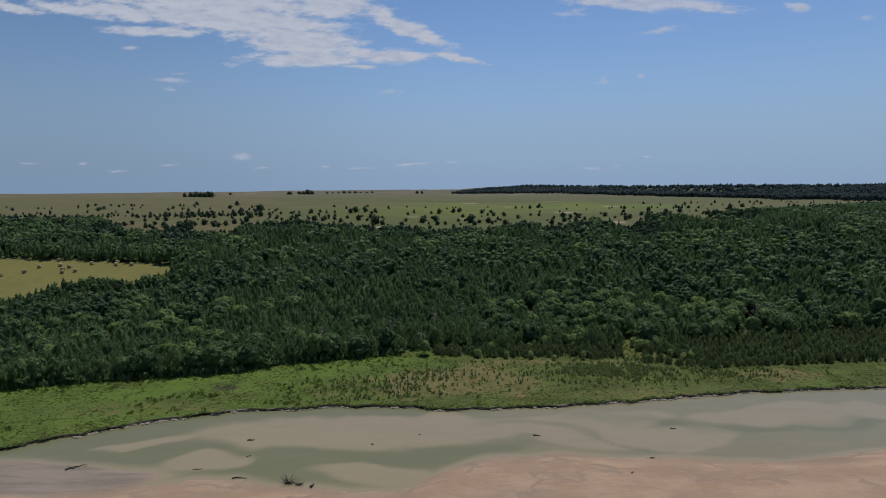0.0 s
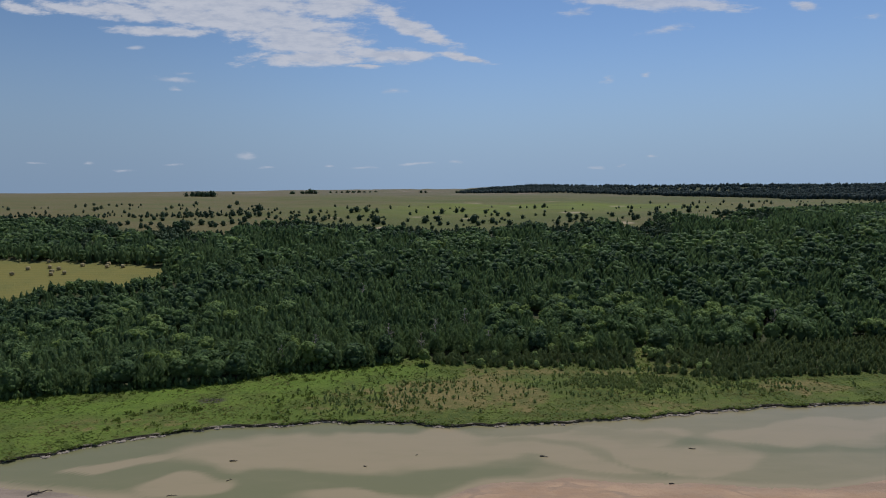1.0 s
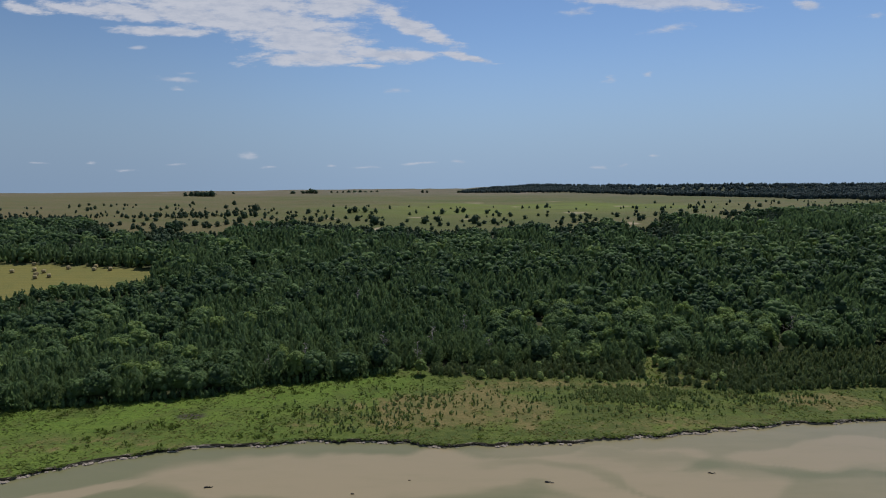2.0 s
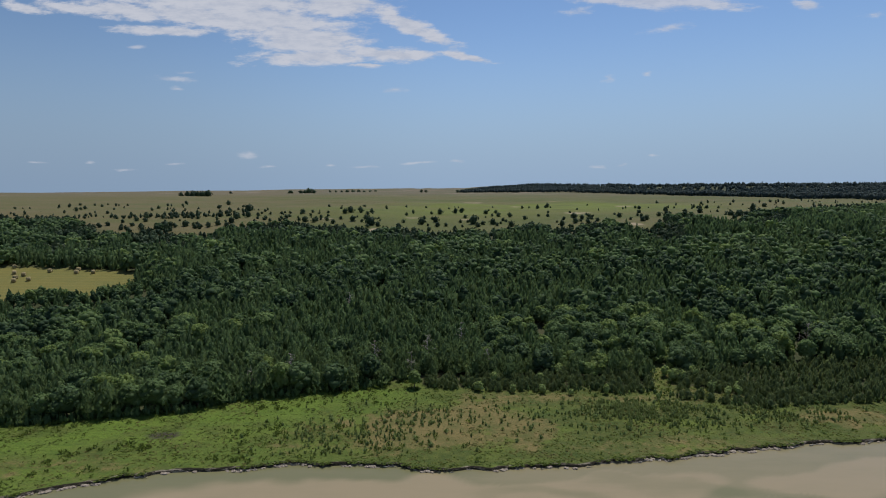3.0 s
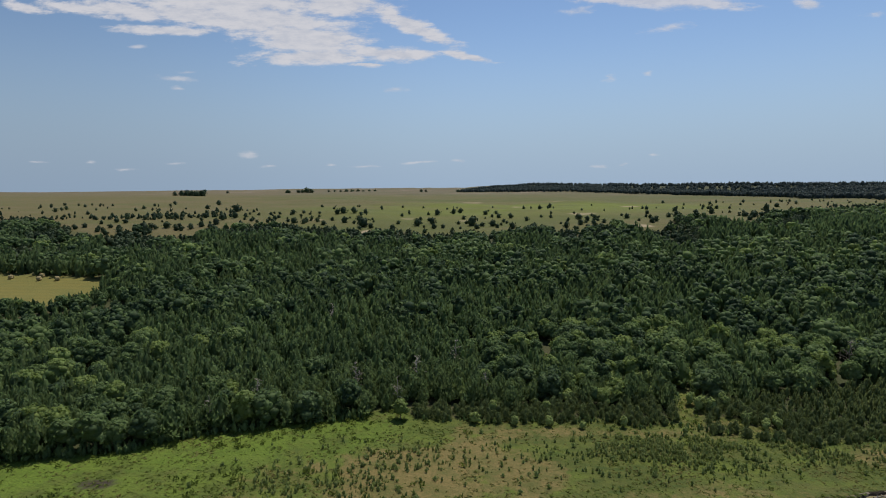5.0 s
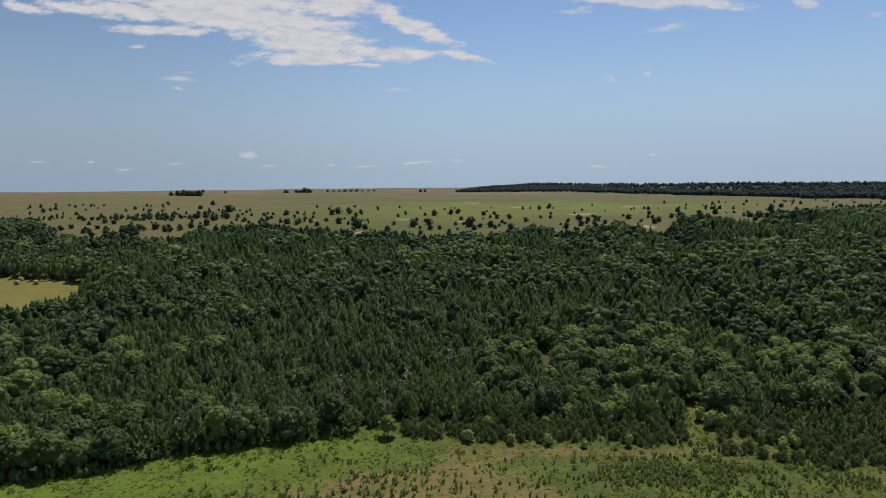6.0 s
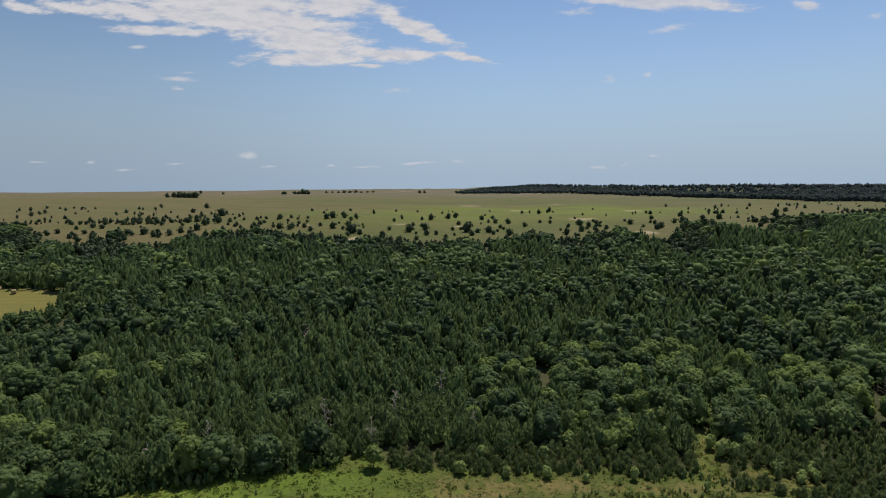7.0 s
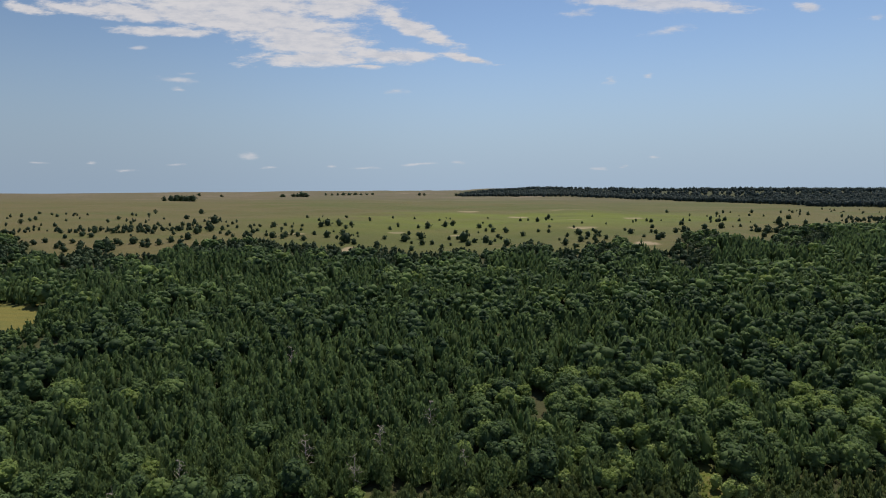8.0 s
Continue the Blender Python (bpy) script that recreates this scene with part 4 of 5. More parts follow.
# cedars that stand clear on the open slope: place and width of the crown
SLOPE_WEST = ((-236.2, 429.9, 2.7), (-249.9, 458.2, 2.1), (-251.6, 466.1, 2.6), (-305.2, 551.8, 2.6), (-272.3, 515.3, 1.9), (-261.4, 513.9, 1.9), (-255.7, 515, 1.9), (-196.5, 449.1, 2.3),
              (-206.1, 479.7, 2.5), (-181.3, 446.9, 1.9), (-207.3, 524, 2.3), (-219.1, 558.9, 2.9), (-167.2, 492.7, 3.7), (-145.3, 435, 2.8), (-183.8, 559.9, 4.2), (-157.4, 517.6, 2.6),
              (-128.3, 439.7, 5.7), (-122.2, 397.8, 3.5), (-118.3, 406.4, 3.9), (-109.8, 397.8, 1.9), (-132.2, 393, 2.2), (-123, 369.5, 3.5), (-125.6, 362.2, 3.2), (-127.5, 355.7, 2.3),
              (-144.7, 396.7, 2.3), (-118.7, 378, 4.8), (-142.5, 349, 5.1), (-146.9, 365, 3.0), (-139, 364.7, 4.1), (-167.6, 352.9, 3.0), (-182.9, 368.8, 2.9), (-183.7, 361.6, 2.5))
SLOPE_MIDDLE = ((-115, 423.7, 2.0), (-108.6, 420.6, 1.7), (-102.2, 423.3, 2.0), (-97.5, 425.8, 1.7), (-92.8, 399.3, 2.2), (-89.2, 424.6, 3.3), (-83.6, 427.7, 2.3), (-78.2, 421.3, 1.6),
                (-73.1, 424.1, 2.0), (-84.2, 485.9, 1.9), (-62.3, 422.4, 4.5), (-59.2, 426.1, 3.9), (-53, 427.2, 3.9), (-58, 485.4, 1.9), (-47.1, 415, 2.5), (-46, 427.4, 2.6),
                (-39.9, 370.6, 6.0), (-36.5, 388, 1.4), (-60.2, 395, 2.1), (-46.2, 381.9, 1.7), (-23.3, 418, 2.2), (-11.4, 397.3, 2.1), (-6.5, 393.5, 2.6), (-4.6, 383.5, 3.9),
                (-2.6, 422.9, 3.8), (3.1, 483.2, 1.9), (-12.2, 375.5, 3.8), (-93.7, 386.4, 2.7), (16.2, 371.7, 5.9), (7.1, 428.6, 3.2))
SLOPE_EAST = ((11.4, 441.1, 3.3), (9.4, 378.8, 1.9), (12.6, 398.9, 2.4), (13.5, 378.8, 2.2), (18.6, 402.9, 2.1), (25.9, 419.2, 3.1), (30.2, 458.1, 1.7), (28.7, 402, 1.8),
              (32.1, 399.7, 3.0), (38.6, 396.7, 2.6), (31, 368.5, 1.6), (34.5, 375.3, 1.6), (45.8, 383.3, 2.8), (47.4, 363.3, 2.1), (55.3, 395.8, 1.8), (74.5, 486.7, 3.0),
              (63.2, 410.4, 1.9), (61.1, 366.8, 1.6), (66.4, 375.6, 1.9), (73.3, 385.5, 2.6), (70, 361.5, 3.2), (84.2, 426.9, 1.6), (70.7, 347.9, 3.1), (76.1, 357.6, 2.6),
              (83, 390.1, 1.5), (101.3, 369, 1.7), (109.3, 383.4, 1.8), (193.2, 605.6, 2.5), (231.8, 486.9, 3.8), (198.5, 434.8, 4.4), (261.6, 516.8, 2.3), (105.4, 361.3, 3.3))


def grow_pasture():
    g = np.random.default_rng(23)
    known = np.array(SLOPE_WEST + SLOPE_MIDDLE + SLOPE_EAST)
    for px, py, across in known:
        k = g.integers(len(rounds))
        plant("pasture_cedar", rounds[k], px, py, float(height(px, py)) - 0.08, across / (1.24, 1.48, 1.08, 1.36)[k] * g.uniform(1.1, 1.3), g.uniform(0, 6.28), "dark green rounded cedar alone on dry grassy slope", "tree", "cedars scattered on the pasture", g.uniform(0.95, 1.15))
    # smaller ones between them, thickest above the hay field and along the rim of the wood
    p = spots(-460, 460, 345, 720, 3.6, 31)
    x, y = p[:, 0], p[:, 1]
    beyond = y - wood_back(x)
    belt = smooth(-x, 105, 140) * np.exp(-((y - 402 - 0.3 * (x + 200)) / 17) ** 2) + 0.5 * smooth(x, 130, 180) * (1 - smooth(beyond, 5, 45))
    clump = smooth(vnoise(x, y * 1.6, 17, 77) * 0.6 + vnoise(x, y, 6, 78) * 0.4, 0.42, 0.56)
    thick = clump * (0.95 * belt + 0.16 * (1 - smooth(beyond, 15, 60))) + 0.02 * (1 - smooth(beyond, 90, 190))
    clear = np.min(np.hypot(x[:, None] - known[None, :, 0], y[:, None] - known[None, :, 1]) - known[None, :, 2] * 0.6, axis=1) > 1.2
    keep = (beyond > 1) & clear & (g.random(len(p)) < thick) & (np.abs(x - 5) < 0.78 * y + 20)
    p = p[keep]
    p = p[np.argsort(np.hypot(p[:, 0] * 0.6, p[:, 1]))]
    q = p[200:]
    if len(q):
        rows = np.stack([q[:, 0], q[:, 1], height(q[:, 0], q[:, 1]) - 0.1, g.uniform(1.0, 2.8, len(q)), g.uniform(0, 6.28, len(q)), np.clip(g.normal(0.35, 0.2, len(q)), 0, 0.8), g.integers(0, 2, len(q))], 1)
        strewn("distant_pasture_cedars", far_rounds, rows, JUNIPER, "dark cedars dotted over the far pasture", "trees")
    for px, py in p[:200]:
        size = g.uniform(1.2, 3.2) * g.uniform(0.7, 1.2)
        plant("pasture_cedar", rounds[g.integers(len(rounds))], px, py, float(height(px, py)) - 0.08, size, g.uniform(0, 6.28), "small dark green cedar on dry grassy slope", "tree", "cedars scattered on the pasture", g.uniform(0.9, 1.2))
    # wooded rise
    q = spots(40, 1500, 560, 2100, 8.6, 41)
    x, y = q[:, 0], q[:, 1]
    front = np.interp(x, RISE_X, RISE_Y) + 70 * (vnoise(x, y, 60, 44) - 0.6) + 40 * (vnoise(x, y, 18, 45) - 0.5)
    d = y - front
    keep = (d > 0) & (g.random(len(q)) < smooth(d, -40, 40)) & (d < 330) & (x < 0.8 * y + 40)
    q = q[keep]
    far = spots(60, 1500, 700, 2300, 21.0, 43)
    back = far[:, 1] - np.interp(far[:, 0], RISE_X, RISE_Y)
    q = np.concatenate([q, far[(back > 320) & (back < 1000) & (far[:, 0] < 0.8 * far[:, 1] + 40)]])
    zs = height(q[:, 0], q[:, 1])
    rows = np.stack([q[:, 0], q[:, 1], zs - 0.3, g.uniform(5.2, 8.6, len(q)), g.uniform(0, 6.28, len(q)), np.clip(g.normal(0.2, 0.2, len(q)), -0.3, 0.7), g.integers(0, 3, len(q))], 1)
    strewn("ridge_woodland", ridge_trees, rows, HAZED_RIDGE, "dark evergreen woodland along a distant rise", "woodland")


grow_pasture()


# single trees and small things
def ground_at(x, y):
    return float(height(x, y))


def grow_singles():
    g = np.random.default_rng(37)
    plant("broadleaf_tree", pales[0], -4.9, 165.9, ground_at(-4.9, 165.9) - 0.05, 4.3, 0.4, "small pale round tree alone at the meadow edge", "tree", "broadleaf trees of the wood", 1.05)
    for x, y, size in ((111, 226, 9.0), (70, 199, 8.5), (-64, 154, 7.5), (-70, 157, 7.0), (-24, 236, 6), (63.8, 194, 6.5), (65.3, 189, 6), (80.7, 194.5, 7), (91.4, 196, 6), (100.4, 193, 7), (44.3, 184, 6), (-40, 172, 5.5), (88, 222, 7)):
        plant("bright_tree", brights[0], x, y, ground_at(x, y) - 0.05, size, g.uniform(0, 6.28), "bright yellow-green broadleaf tree standing among darker woodland", "tree", "bright trees of the wood")
    for i in range(20):
        x = float(np.interp(i, [0, 6, 9, 12, 16, 19], [-107, -104, -104, -115, -131, -139])) + g.uniform(-0.8, 0.8)
        y = float(np.interp(i, [0, 6, 9, 12, 16, 19], [267, 255, 240, 229, 231, 222])) + g.uniform(-1, 1)
        plant("field_edge_tree", broads[g.integers(6)], x, y, ground_at(x, y) - 0.05, g.uniform(3.4, 5.0), g.uniform(0, 6.28), "broad green tree standing along the edge of the hay field", "tree", "trees along the hay field")
    spots_w = [(13.1, 168.7), (9.4, 164.4), (23.9, 169.3), (23.3, 163.1), (16.9, 163.2), (29.4, 162.2), (37.2, 162.7), (36.1, 176.4), (37.3, 172.7), (30.7, 178), (17.1, 181), (19, 176.8),
               (23.8, 178.7), (10, 175.2), (48, 181.1), (54.1, 183), (70.6, 179.2), (66.5, 176.6), (59.4, 170.5), (61.1, 164.4), (63.6, 162.5), (55.7, 171.8), (47.5, 159.6), (56.5, 179.2), (56, 176.5)]
    for cx, cy, rx, ry, n in ((57, 168, 4, 6, 5), (24, 175, 24, 2.5, 22), (50, 184, 12, 3, 16), (80, 188, 22, 3.5, 16), (62, 164, 5, 3, 6)):
        for _ in range(n):
            spots_w.append((cx + g.uniform(-1, 1) * rx, cy + g.uniform(-1, 1) * ry))
    for x, y in spots_w:
        plant("willow", willows[g.integers(3)], x, y, ground_at(x, y) - 0.05, g.uniform(1.6, 2.7) * (1.0 if y < 168 else 1.5), g.uniform(0, 6.28), "pale green willow shrub at the woodland edge", "shrub", "willow shrubs", g.uniform(0.9, 1.2))
    # saplings in the meadow
    n = 0
    while n < 290:
        cx, cy, rx, ry = ((-16, 140, 18, 10), (42, 152, 20, 9), (5, 148, 22, 9), (66, 151, 20, 5))[g.choice(4, p=(0.28, 0.44, 0.14, 0.14))]
        x, y = cx + g.normal(0, 0.5) * rx, cy + g.normal(0, 0.5) * ry
        if y < float(bank_y(x)) + 2.5 or y > float(wood_front(x)) or float(vnoise(x, y, 4, 81)) < 0.35:
            continue
        plant("cedar_sapling", saplings[g.integers(3)], x, y, ground_at(x, y) - 0.03, g.uniform(0.4, 0.95), g.uniform(0, 6.28), "small dark cedar sapling in meadow grass", "sapling", "saplings in the meadow", g.uniform(0.9, 1.3))
        n += 1
    # far trees on the skyline
    for x, y, size in ([(-392 + 5.2 * i, 955 + 9 * (i % 3), 7.5 + (i * 37 % 5) * 0.5) for i in range(8)]
                       + [(-290, 1350, 12), (-281, 1352, 9), (-298, 1346, 8), (-330, 1345, 8), (-322, 1330, 7), (-312, 1370, 8)]
                       + [(-350 + 13 * i, 1900 + 25 * (i % 4), 8 + (i * 29 % 7) * 0.7) for i in range(11)]
                       + [(-80, 1950, 9), (-66, 1960, 8), (30, 1900, 9), (38, 1910, 8), (52, 1890, 10), (-560, 1500, 7), (-480, 1420, 6)]):
        plant("skyline_tree", rounds[g.integers(4)], x, y, ground_at(x, y) - 0.2, size, g.uniform(0, 6.28), "dark tree on the distant grassy skyline", "tree", "trees on the skyline", 1.1)


def bare_tree(g, h):
    """Trunk of a dead tree, and each of its branches."""
    k = np.linspace(0, 1, 6)
    path = np.concatenate([g.normal(0, 0.015 * h, (6, 2)) * k[:, None], (k * h - 0.2)[:, None]], 1)
    trunk = tube(path, 0.022 * h * (1.1 - k))
    limbs = []
    for i in range(16):
        t = g.uniform(0.25, 0.97)
        p = np.array([np.interp(t, k, path[:, j]) for j in range(3)])
        a = i * 2.4 + g.uniform(-0.4, 0.4)
        span = h * (0.30 * (1 - t) + 0.07) * g.uniform(0.7, 1.2)
        q = p + np.array([np.cos(a), np.sin(a), 0.45]) * span
        limb = [tube([p, (p + q) / 2 + (0, 0, 0.03 * h), q], [0.009 * h, 0.006 * h, 0.0025 * h], 3)]
        for _ in range(2):
            w = p + (q - p) * g.uniform(0.45, 0.9)
            e = w + g.normal(0, 0.35, 3) * span + (0, 0, 0.15 * span)
            limb.append(tube([w, e], [0.005 * h, 0.002 * h], 3))
        limbs.append(joined(limb))
    return trunk, limbs


def build_dead_trees():
    g = np.random.default_rng(41)
    for x, y, h in ((-2.3, 178, 8.2), (-6, 171.5, 6.5), (12, 173, 6.5), (-27, 215, 8), (-40, 161, 7), (-15, 176, 7.5), (-33, 168, 7.2), (96, 190, 7.5), (6, 188, 8)):
        trunk, limbs = bare_tree(g, h)
        base = tagged(new("dead_tree"), "bare grey dead tree among living cedars", "tree", "dead trees")
        base.location = (x, y, ground_at(x, y) - 0.05)
        part("trunk", mesh_of("dead_trunk", *trunk), GREY_WOOD, base)
        for limb in limbs:
            part("branch", mesh_of("dead_branch", *limb), GREY_WOOD, base)


def bale_mesh():
    """A round bale lying on its side, its axis along x."""
    prof = [(-0.66, 0.0), (-0.68, 0.35), (-0.66, 0.62), (-0.58, 0.74), (-0.30, 0.78), (0.0, 0.77), (0.30, 0.78), (0.58, 0.74), (0.66, 0.62), (0.68, 0.35), (0.66, 0.0)]
    sides, v, f = 18, [], []
    for i, (x, r) in enumerate(prof):
        for j in range(sides):
            a = j * 2 * math.pi / sides
            rr = r * (1 + 0.02 * math.sin(j * 5 + i * 3)) * (0.95 if math.sin(a) < -0.9 else 1)
            v.append((x, math.cos(a) * rr, math.sin(a) * rr + 0.72))
    for i in range(len(prof) - 1):
        for j in range(sides):
            a, b = i * sides + j, i * sides + (j + 1) % sides
            f += [(a, b, b + sides), (a, b + sides, a + sides)]
    return mesh_of("round_bale", v, f)


def build_bales():
    g = np.random.default_rng(43)
    me = bale_mesh()
    me.materials.append(STRAW)
    for x, y in ((-169.1, 260.8), (-169.9, 252.3), (-167.7, 272), (-161.7, 263.1), (-156.1, 260.1), (-156.6, 256.2), (-154.1, 251.7), (-149.9, 266), (-140.1, 268), (-138.4, 263.7), (-132, 263.6), (-150, 253.6), (-175.8, 246.9)):
        ob = tagged(new("hay_bale", me), "round straw-coloured hay bale lying on mown field", "hay bale", "hay bales in the field")
        ob.matrix_world = pose(x, y, ground_at(x, y) - 0.03, 0, 0, g.uniform(-40, 40))


def log_mesh(g, length, r):
    k = np.linspace(0, 1, 6)
    path = np.stack([(k - 0.5) * length, g.normal(0, 0.05 * length, 6), r * 0.7 + np.abs(g.normal(0, 0.03 * length, 6))], 1)
    pieces = [tube(path, r * (1.1 - 0.75 * k))]
    for _ in range(3):
        i = g.integers(1, 5)
        e = path[i] + g.normal(0, 0.1, 3) * length + (0, 0, 0.05 * length)
        pieces.append(tube([path[i], (path[i] + e) / 2 + (0, 0, 0.03), e], [r * 0.5, r * 0.35, r * 0.12], 4))
    v, f = joined(pieces)
    v[:, 2] = np.maximum(v[:, 2], -0.03)
    return mesh_of("drift_log", v, f)


def build_bank_things():
    g = np.random.default_rng(47)
    logs = [log_mesh(g, length, r) for length, r in ((1.6, 0.09), (1.1, 0.07), (2.2, 0.11), (0.8, 0.07))]
    for me in logs:
        me.materials.append(GREY_WOOD)
    for i in range(26):
        x = g.uniform(-82, 110)
        y = float(bank_y(x)) - g.uniform(0.35, 0.8)
        slope = math.degrees(math.atan(float(bank_y(x + 2) - bank_y(x - 2)) / 4))
        ob = tagged(new("driftwood_log", logs[g.integers(4)]), "pale grey driftwood log lying at the eroded river bank", "driftwood", "driftwood along the bank")
        ob.matrix_world = pose(x, y, max(ground_at(x, y), -0.02) + 0.02, 0, 0, slope + g.uniform(-16, 16))
    bv, bf = BALL[2]
    clods = []
    for _ in range(4):
        v = bv * (0.55, 0.38, 0.24) * (1 + 0.22 * g.normal(size=(len(bv), 1)))
        v[:, 2] = np.clip(v[:, 2], -0.16, 0.2)
        clods.append(mesh_of("clay_clod", v + (0, 0, 0.1), bf, flat=True))
        clods[-1].materials.append(CLAY)
    for i in range(260):
        x = (g.uniform(-90, 105), g.uniform(36, 62), g.uniform(-82, -52), g.uniform(-34, 0))[i % 4]
        if float(vnoise(x, 0.0, 6, 99)) < 0.40:
            continue
        y = float(bank_y(x)) - g.uniform(0.05, 0.7)
        ob = tagged(new("clay_clod", clods[g.integers(4)]), "pale clod of clay fallen from the river bank", "clod", "clods along the bank")
        ob.matrix_world = pose(x, y, max(ground_at(x, y), -0.05) + 0.02, 0, 0, g.uniform(-25, 25)) @ Matrix.Scale(g.uniform(0.4, 1.0), 4)
    # stranded wood on the sandbars
    for x, y, length, r, turn in ((-61.1, 100.7, 3.2, 0.14, 28), (-32.6, 96.9, 2.4, 0.11, -5), (-35.5, 112.3, 1.3, 0.13, 8), (-33.8, 105.3, 1.0, 0.08, 50), (-40.7, 100.1, 1.5, 0.07, 12),
                                  (-12.8, 110.4, 0.5, 0.13, 0), (-4.4, 115, 0.4, 0.1, 30), (17.7, 114.5, 1.4, 0.12, -8), (36.2, 104.5, 0.8, 0.1, 15), (30.9, 98.3, 0.7, 0.09, 40), (44.7, 117.9, 1.1, 0.1, -20), (-20.4, 94.2, 1.1, 0.22, 75)):
        me = log_mesh(g, length, r)
        ob = tagged(part("stranded_log", me, DARK_WOOD), "dark wet driftwood stranded on a sandbar", "driftwood", "driftwood on the sandbars")
        ob.matrix_world = pose(x, y, max(ground_at(x, y), -0.03), 0, 0, turn)
    for x, y, size in ((-24.4, 95.2, 1.0), (-22.6, 94.6, 0.6)):
        limbs = []
        for i in range(46):
            a, up = g.uniform(0, 6.28), g.uniform(0.25, 1.1)
            e = np.array([np.cos(a) * 1.7, np.sin(a) * 1.3, up * 1.5]) * g.uniform(0.5, 1.0)
            m = e * 0.5 + g.normal(0, 0.12, 3)
            limbs.append(tube([(0, 0, 0), m, e], [0.05, 0.035, 0.012], 3))
        ob = tagged(part("brush_snag", mesh_of("brush_snag", *joined(limbs)), DARK_WOOD), "bare dark brush snagged on the wet sandbar", "brush")
        ob.matrix_world = pose(x, y, max(ground_at(x, y), 0) - 0.04) @ Matrix.Scale(size, 4)


def grow_weeds():
    g = np.random.default_rng(53)
    models = []
    for _ in range(4):
        n = 6
        a = g.uniform(0, 6.28, n)
        at = np.stack([np.cos(a) * 0.3, np.sin(a) * 0.3, np.full(n, 0.13)], 1) * g.uniform(0.3, 1.1, (n, 1))
        out = unit(np.stack([np.cos(a), np.sin(a), np.full(n, 1.6)], 1))
        way = unit(np.stack([np.cos(a) * 0.8, np.sin(a) * 0.8, np.full(n, 0.22)], 1) + g.normal(0, 0.22, (n, 3)))
        tuft = sprays(g, at, way, out, 0.85, 0.6)
        models.append((tuft[0] * (1, 1, 0.62), tuft[1]))
    p = spots(-125, 135, 95, 178, 0.72, 91)
    x, y = p[:, 0], p[:, 1]
    clump = vnoise(x, y, 2.6, 92) * 0.6 + vnoise(x, y, 9, 93) * 0.4
    ok = (y > bank_y(x) + 0.5) & ((y < wood_front(x) + 2) | (glade(x, y) > 0.4)) & (g.random(len(p)) < 0.45 + 0.55 * smooth(clump, 0.35, 0.62)) & (g.random(len(p)) > 0.7 * dry_ground(x, y))
    p, clump = p[ok], clump[ok]
    x, y = p[:, 0], p[:, 1]
    dry = smooth(x, -38, 8) * 0.3 + dry_ground(x, y) + (vnoise(x, y, 8, 94) - 0.5) * 0.9
    tint = np.clip(0.22 + 0.5 * vnoise(x, y, 6, 95) + 0.4 * dry + g.normal(0, 0.12, len(p)), 0, 1.1)
    size = g.uniform(0.28, 0.66, len(p)) * (0.6 + 0.9 * clump)
    rows = np.stack([x, y, height(x, y) - 0.03, size, g.uniform(0, 6.28, len(p)), tint, g.integers(0, 4, len(p))], 1)
    # tufts hanging over the lip of the bank
    lx = g.uniform(-110, 125, 1300)
    lx = lx[vnoise(lx, 0 * lx, 5, 96) > 0.42]
    ly = bank_y(lx) + g.uniform(-0.15, 0.7, len(lx))
    lip = np.stack([lx, ly, height(lx, bank_y(lx) + 0.4) - 0.08, g.uniform(0.4, 0.95, len(lx)), g.uniform(0, 6.28, len(lx)), np.clip(g.normal(0.3, 0.2, len(lx)), 0, 1), g.integers(0, 4, len(lx))], 1)
    rows = np.concatenate([rows, lip])
    strewn("meadow_weeds", models, rows, WEED, "low green weeds and grass tufts of the riverside meadow", "grass")


def grow_edge_brush():
    """Low brush where the wood meets the meadow."""
    g = np.random.default_rng(61)
    x = np.concatenate([g.uniform(-120, 125, 500), g.uniform(-120, -6, 420)])
    x = x[np.abs(x + 6) > 5]
    y = wood_front(x) + np.where(x < -6, g.uniform(-0.2, 3.6, len(x)), g.uniform(0.3, 3.2, len(x)))
    rows = np.stack([x, y, height(x, y) - 0.05, g.uniform(0.4, 1.25, len(x)) * np.where(x < -6, 1.6, 1.0), g.uniform(0, 6.28, len(x)), np.clip(g.normal(0.25, 0.25, len(x)), 0, 1), g.integers(0, len(low_bushes), len(x))], 1)
    strewn("edge_brush", low_bushes, rows, BROAD, "low green brush along the woodland edge", "brush")


grow_edge_brush()


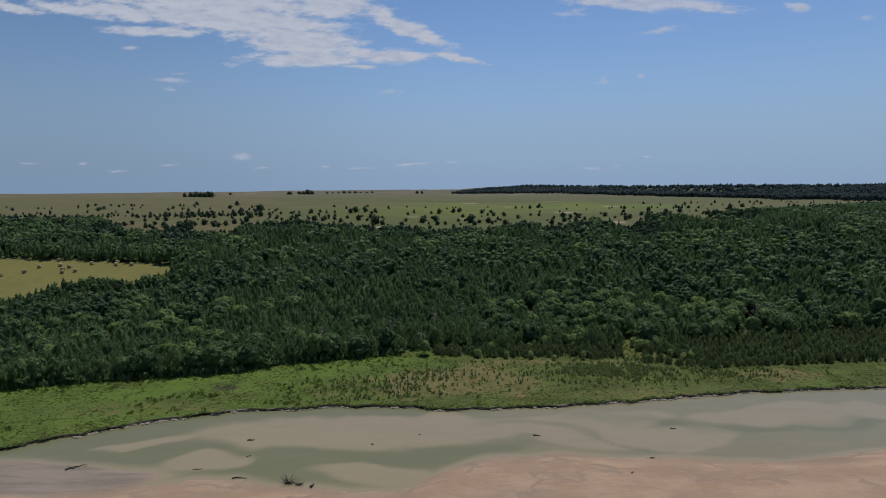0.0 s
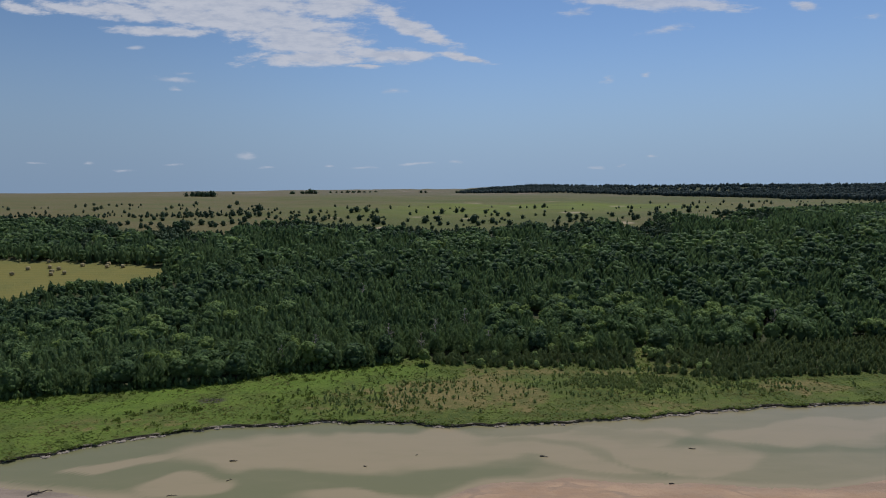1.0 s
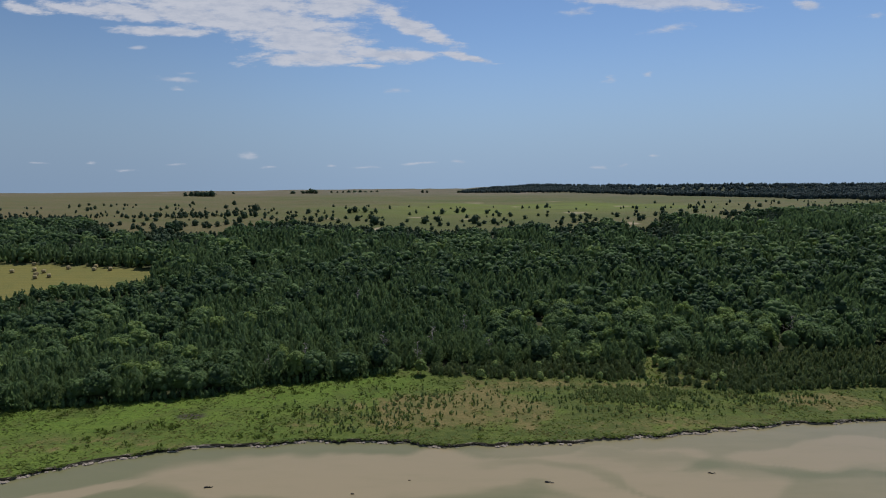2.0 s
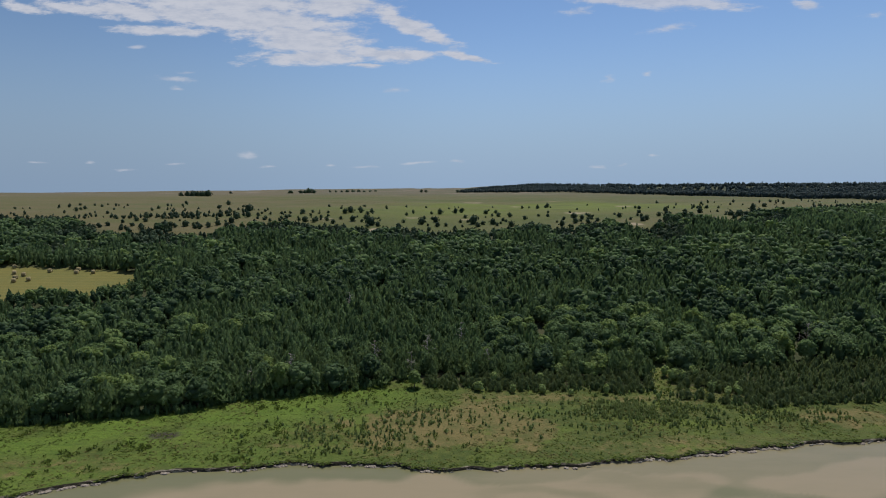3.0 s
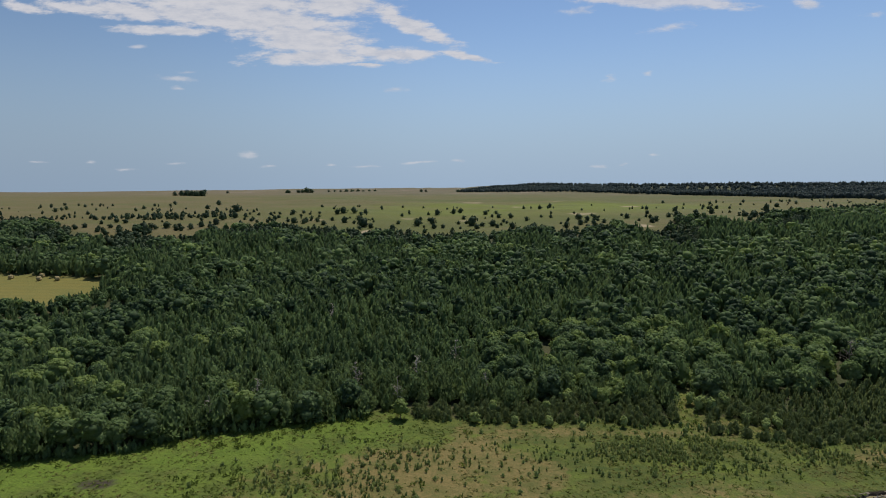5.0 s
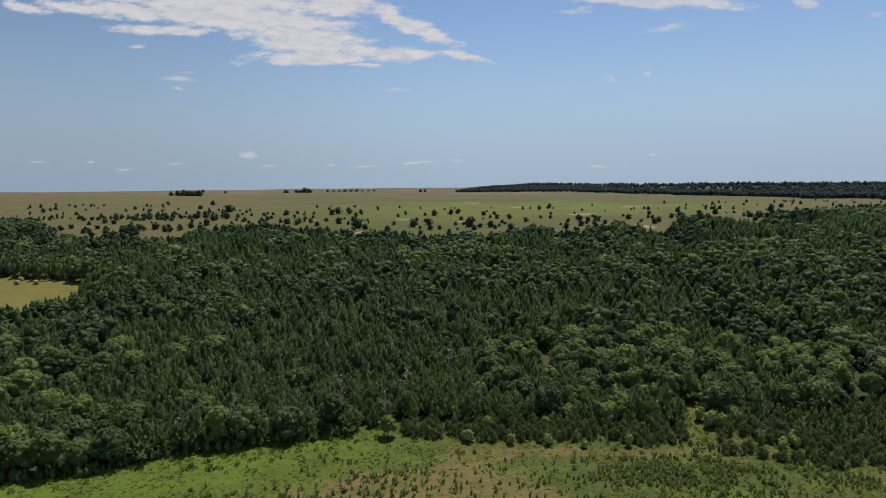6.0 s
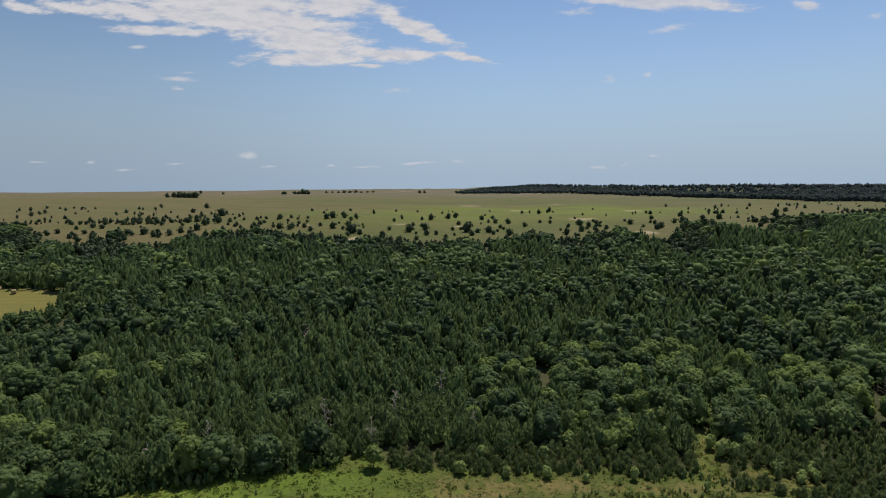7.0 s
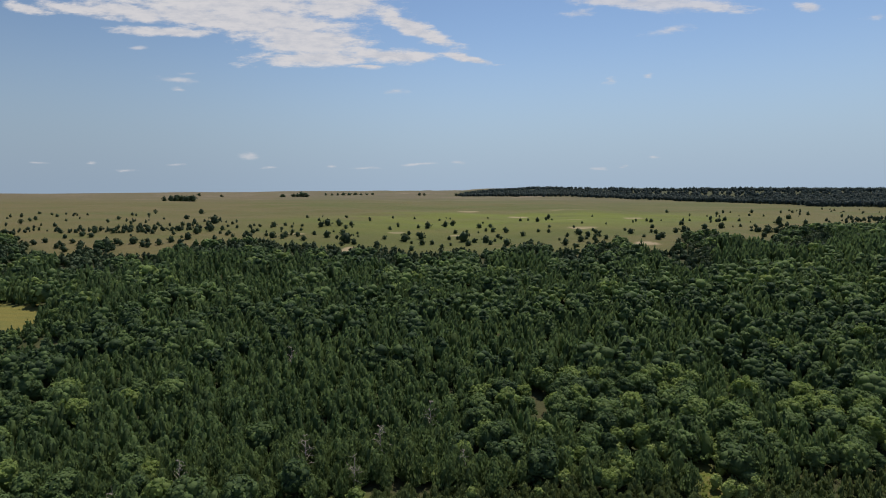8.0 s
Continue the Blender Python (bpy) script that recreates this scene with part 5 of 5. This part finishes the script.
def grow_thicket():
    g = np.random.default_rng(59)
    rows = []
    for cx, cy, rx, ry, n in ((42, 152.5, 19, 8.5, 1000), (-16, 140, 17, 9, 320), (2, 150, 22, 9, 200), (68, 152, 18, 5, 320)):
        x, y = cx + g.normal(0, 0.5, n) * rx, cy + g.normal(0, 0.5, n) * ry
        ok = (y > bank_y(x) + 3) & (y < wood_front(x) + 1) & (vnoise(x, y, 3.5, 82) > 0.36)
        x, y = x[ok], y[ok]
        rows.append(np.stack([x, y, height(x, y) - 0.04, g.uniform(0.35, 0.9, len(x)), g.uniform(0, 6.28, len(x)), np.clip(g.normal(0.85, 0.25, len(x)), 0, 1.2), g.integers(0, len(low_bushes), len(x))], 1))
    strewn("sapling_thicket", low_bushes, np.concatenate(rows), SAPLING, "thicket of knee-high cedar saplings in the meadow", "saplings")


grow_thicket()
grow_singles()
build_dead_trees()
build_bales()
build_bank_things()
grow_weeds()


def grow_tall_weeds():
    """Leafy clumps standing above the grass, thickest where the meadow meets the wood."""
    g = np.random.default_rng(67)
    models = []
    for _ in range(4):
        n = 16
        a, up = g.uniform(0, 6.28, n), g.uniform(0.1, 0.75, n)
        at = np.stack([np.cos(a) * 0.55 * (1 - 0.5 * up), np.sin(a) * 0.55 * (1 - 0.5 * up), up], 1)
        out = unit(np.stack([np.cos(a), np.sin(a), 0.5 + up], 1))
        way = unit(np.stack([np.cos(a) * 0.6, np.sin(a) * 0.6, np.full(n, 0.7)], 1) + g.normal(0, 0.3, (n, 3)))
        models.append(sprays(g, at, way, out, 0.62, 0.34))
    x = g.uniform(-125, 120, 9000)
    y = g.uniform(95, 178, 9000)
    edge = wood_front(x) - y
    patch = vnoise(x, y * 2.2, 11, 97) * 0.6 + vnoise(x, y * 2.0, 4, 98) * 0.4
    want = 0.9 * smooth(edge, 7, 0) * smooth(-x, -6, 8) + 0.75 * smooth(patch, 0.54, 0.70) * smooth(-x, -20, 25) + 0.22 * smooth(patch, 0.56, 0.72) * (1 - dry_ground(x, y)) + 0.5 * glade(x, y)
    ok = (y > bank_y(x) + 1.5) & ((edge > -1.5) | (glade(x, y) > 0.4)) & (g.random(len(x)) < want)
    x, y, edge = x[ok], y[ok], edge[ok]
    tint = np.clip(g.normal(0.5, 0.22, len(x)) + 0.25 * smooth(edge, 14, 0), 0, 0.78)
    rows = np.stack([x, y, height(x, y) - 0.05, g.uniform(0.35, 0.85, len(x)), g.uniform(0, 6.28, len(x)), tint, g.integers(0, 4, len(x))], 1)
    strewn("tall_weeds", models, rows, WEED, "tall leafy green weeds in clumps across the meadow", "weeds")


grow_tall_weeds()
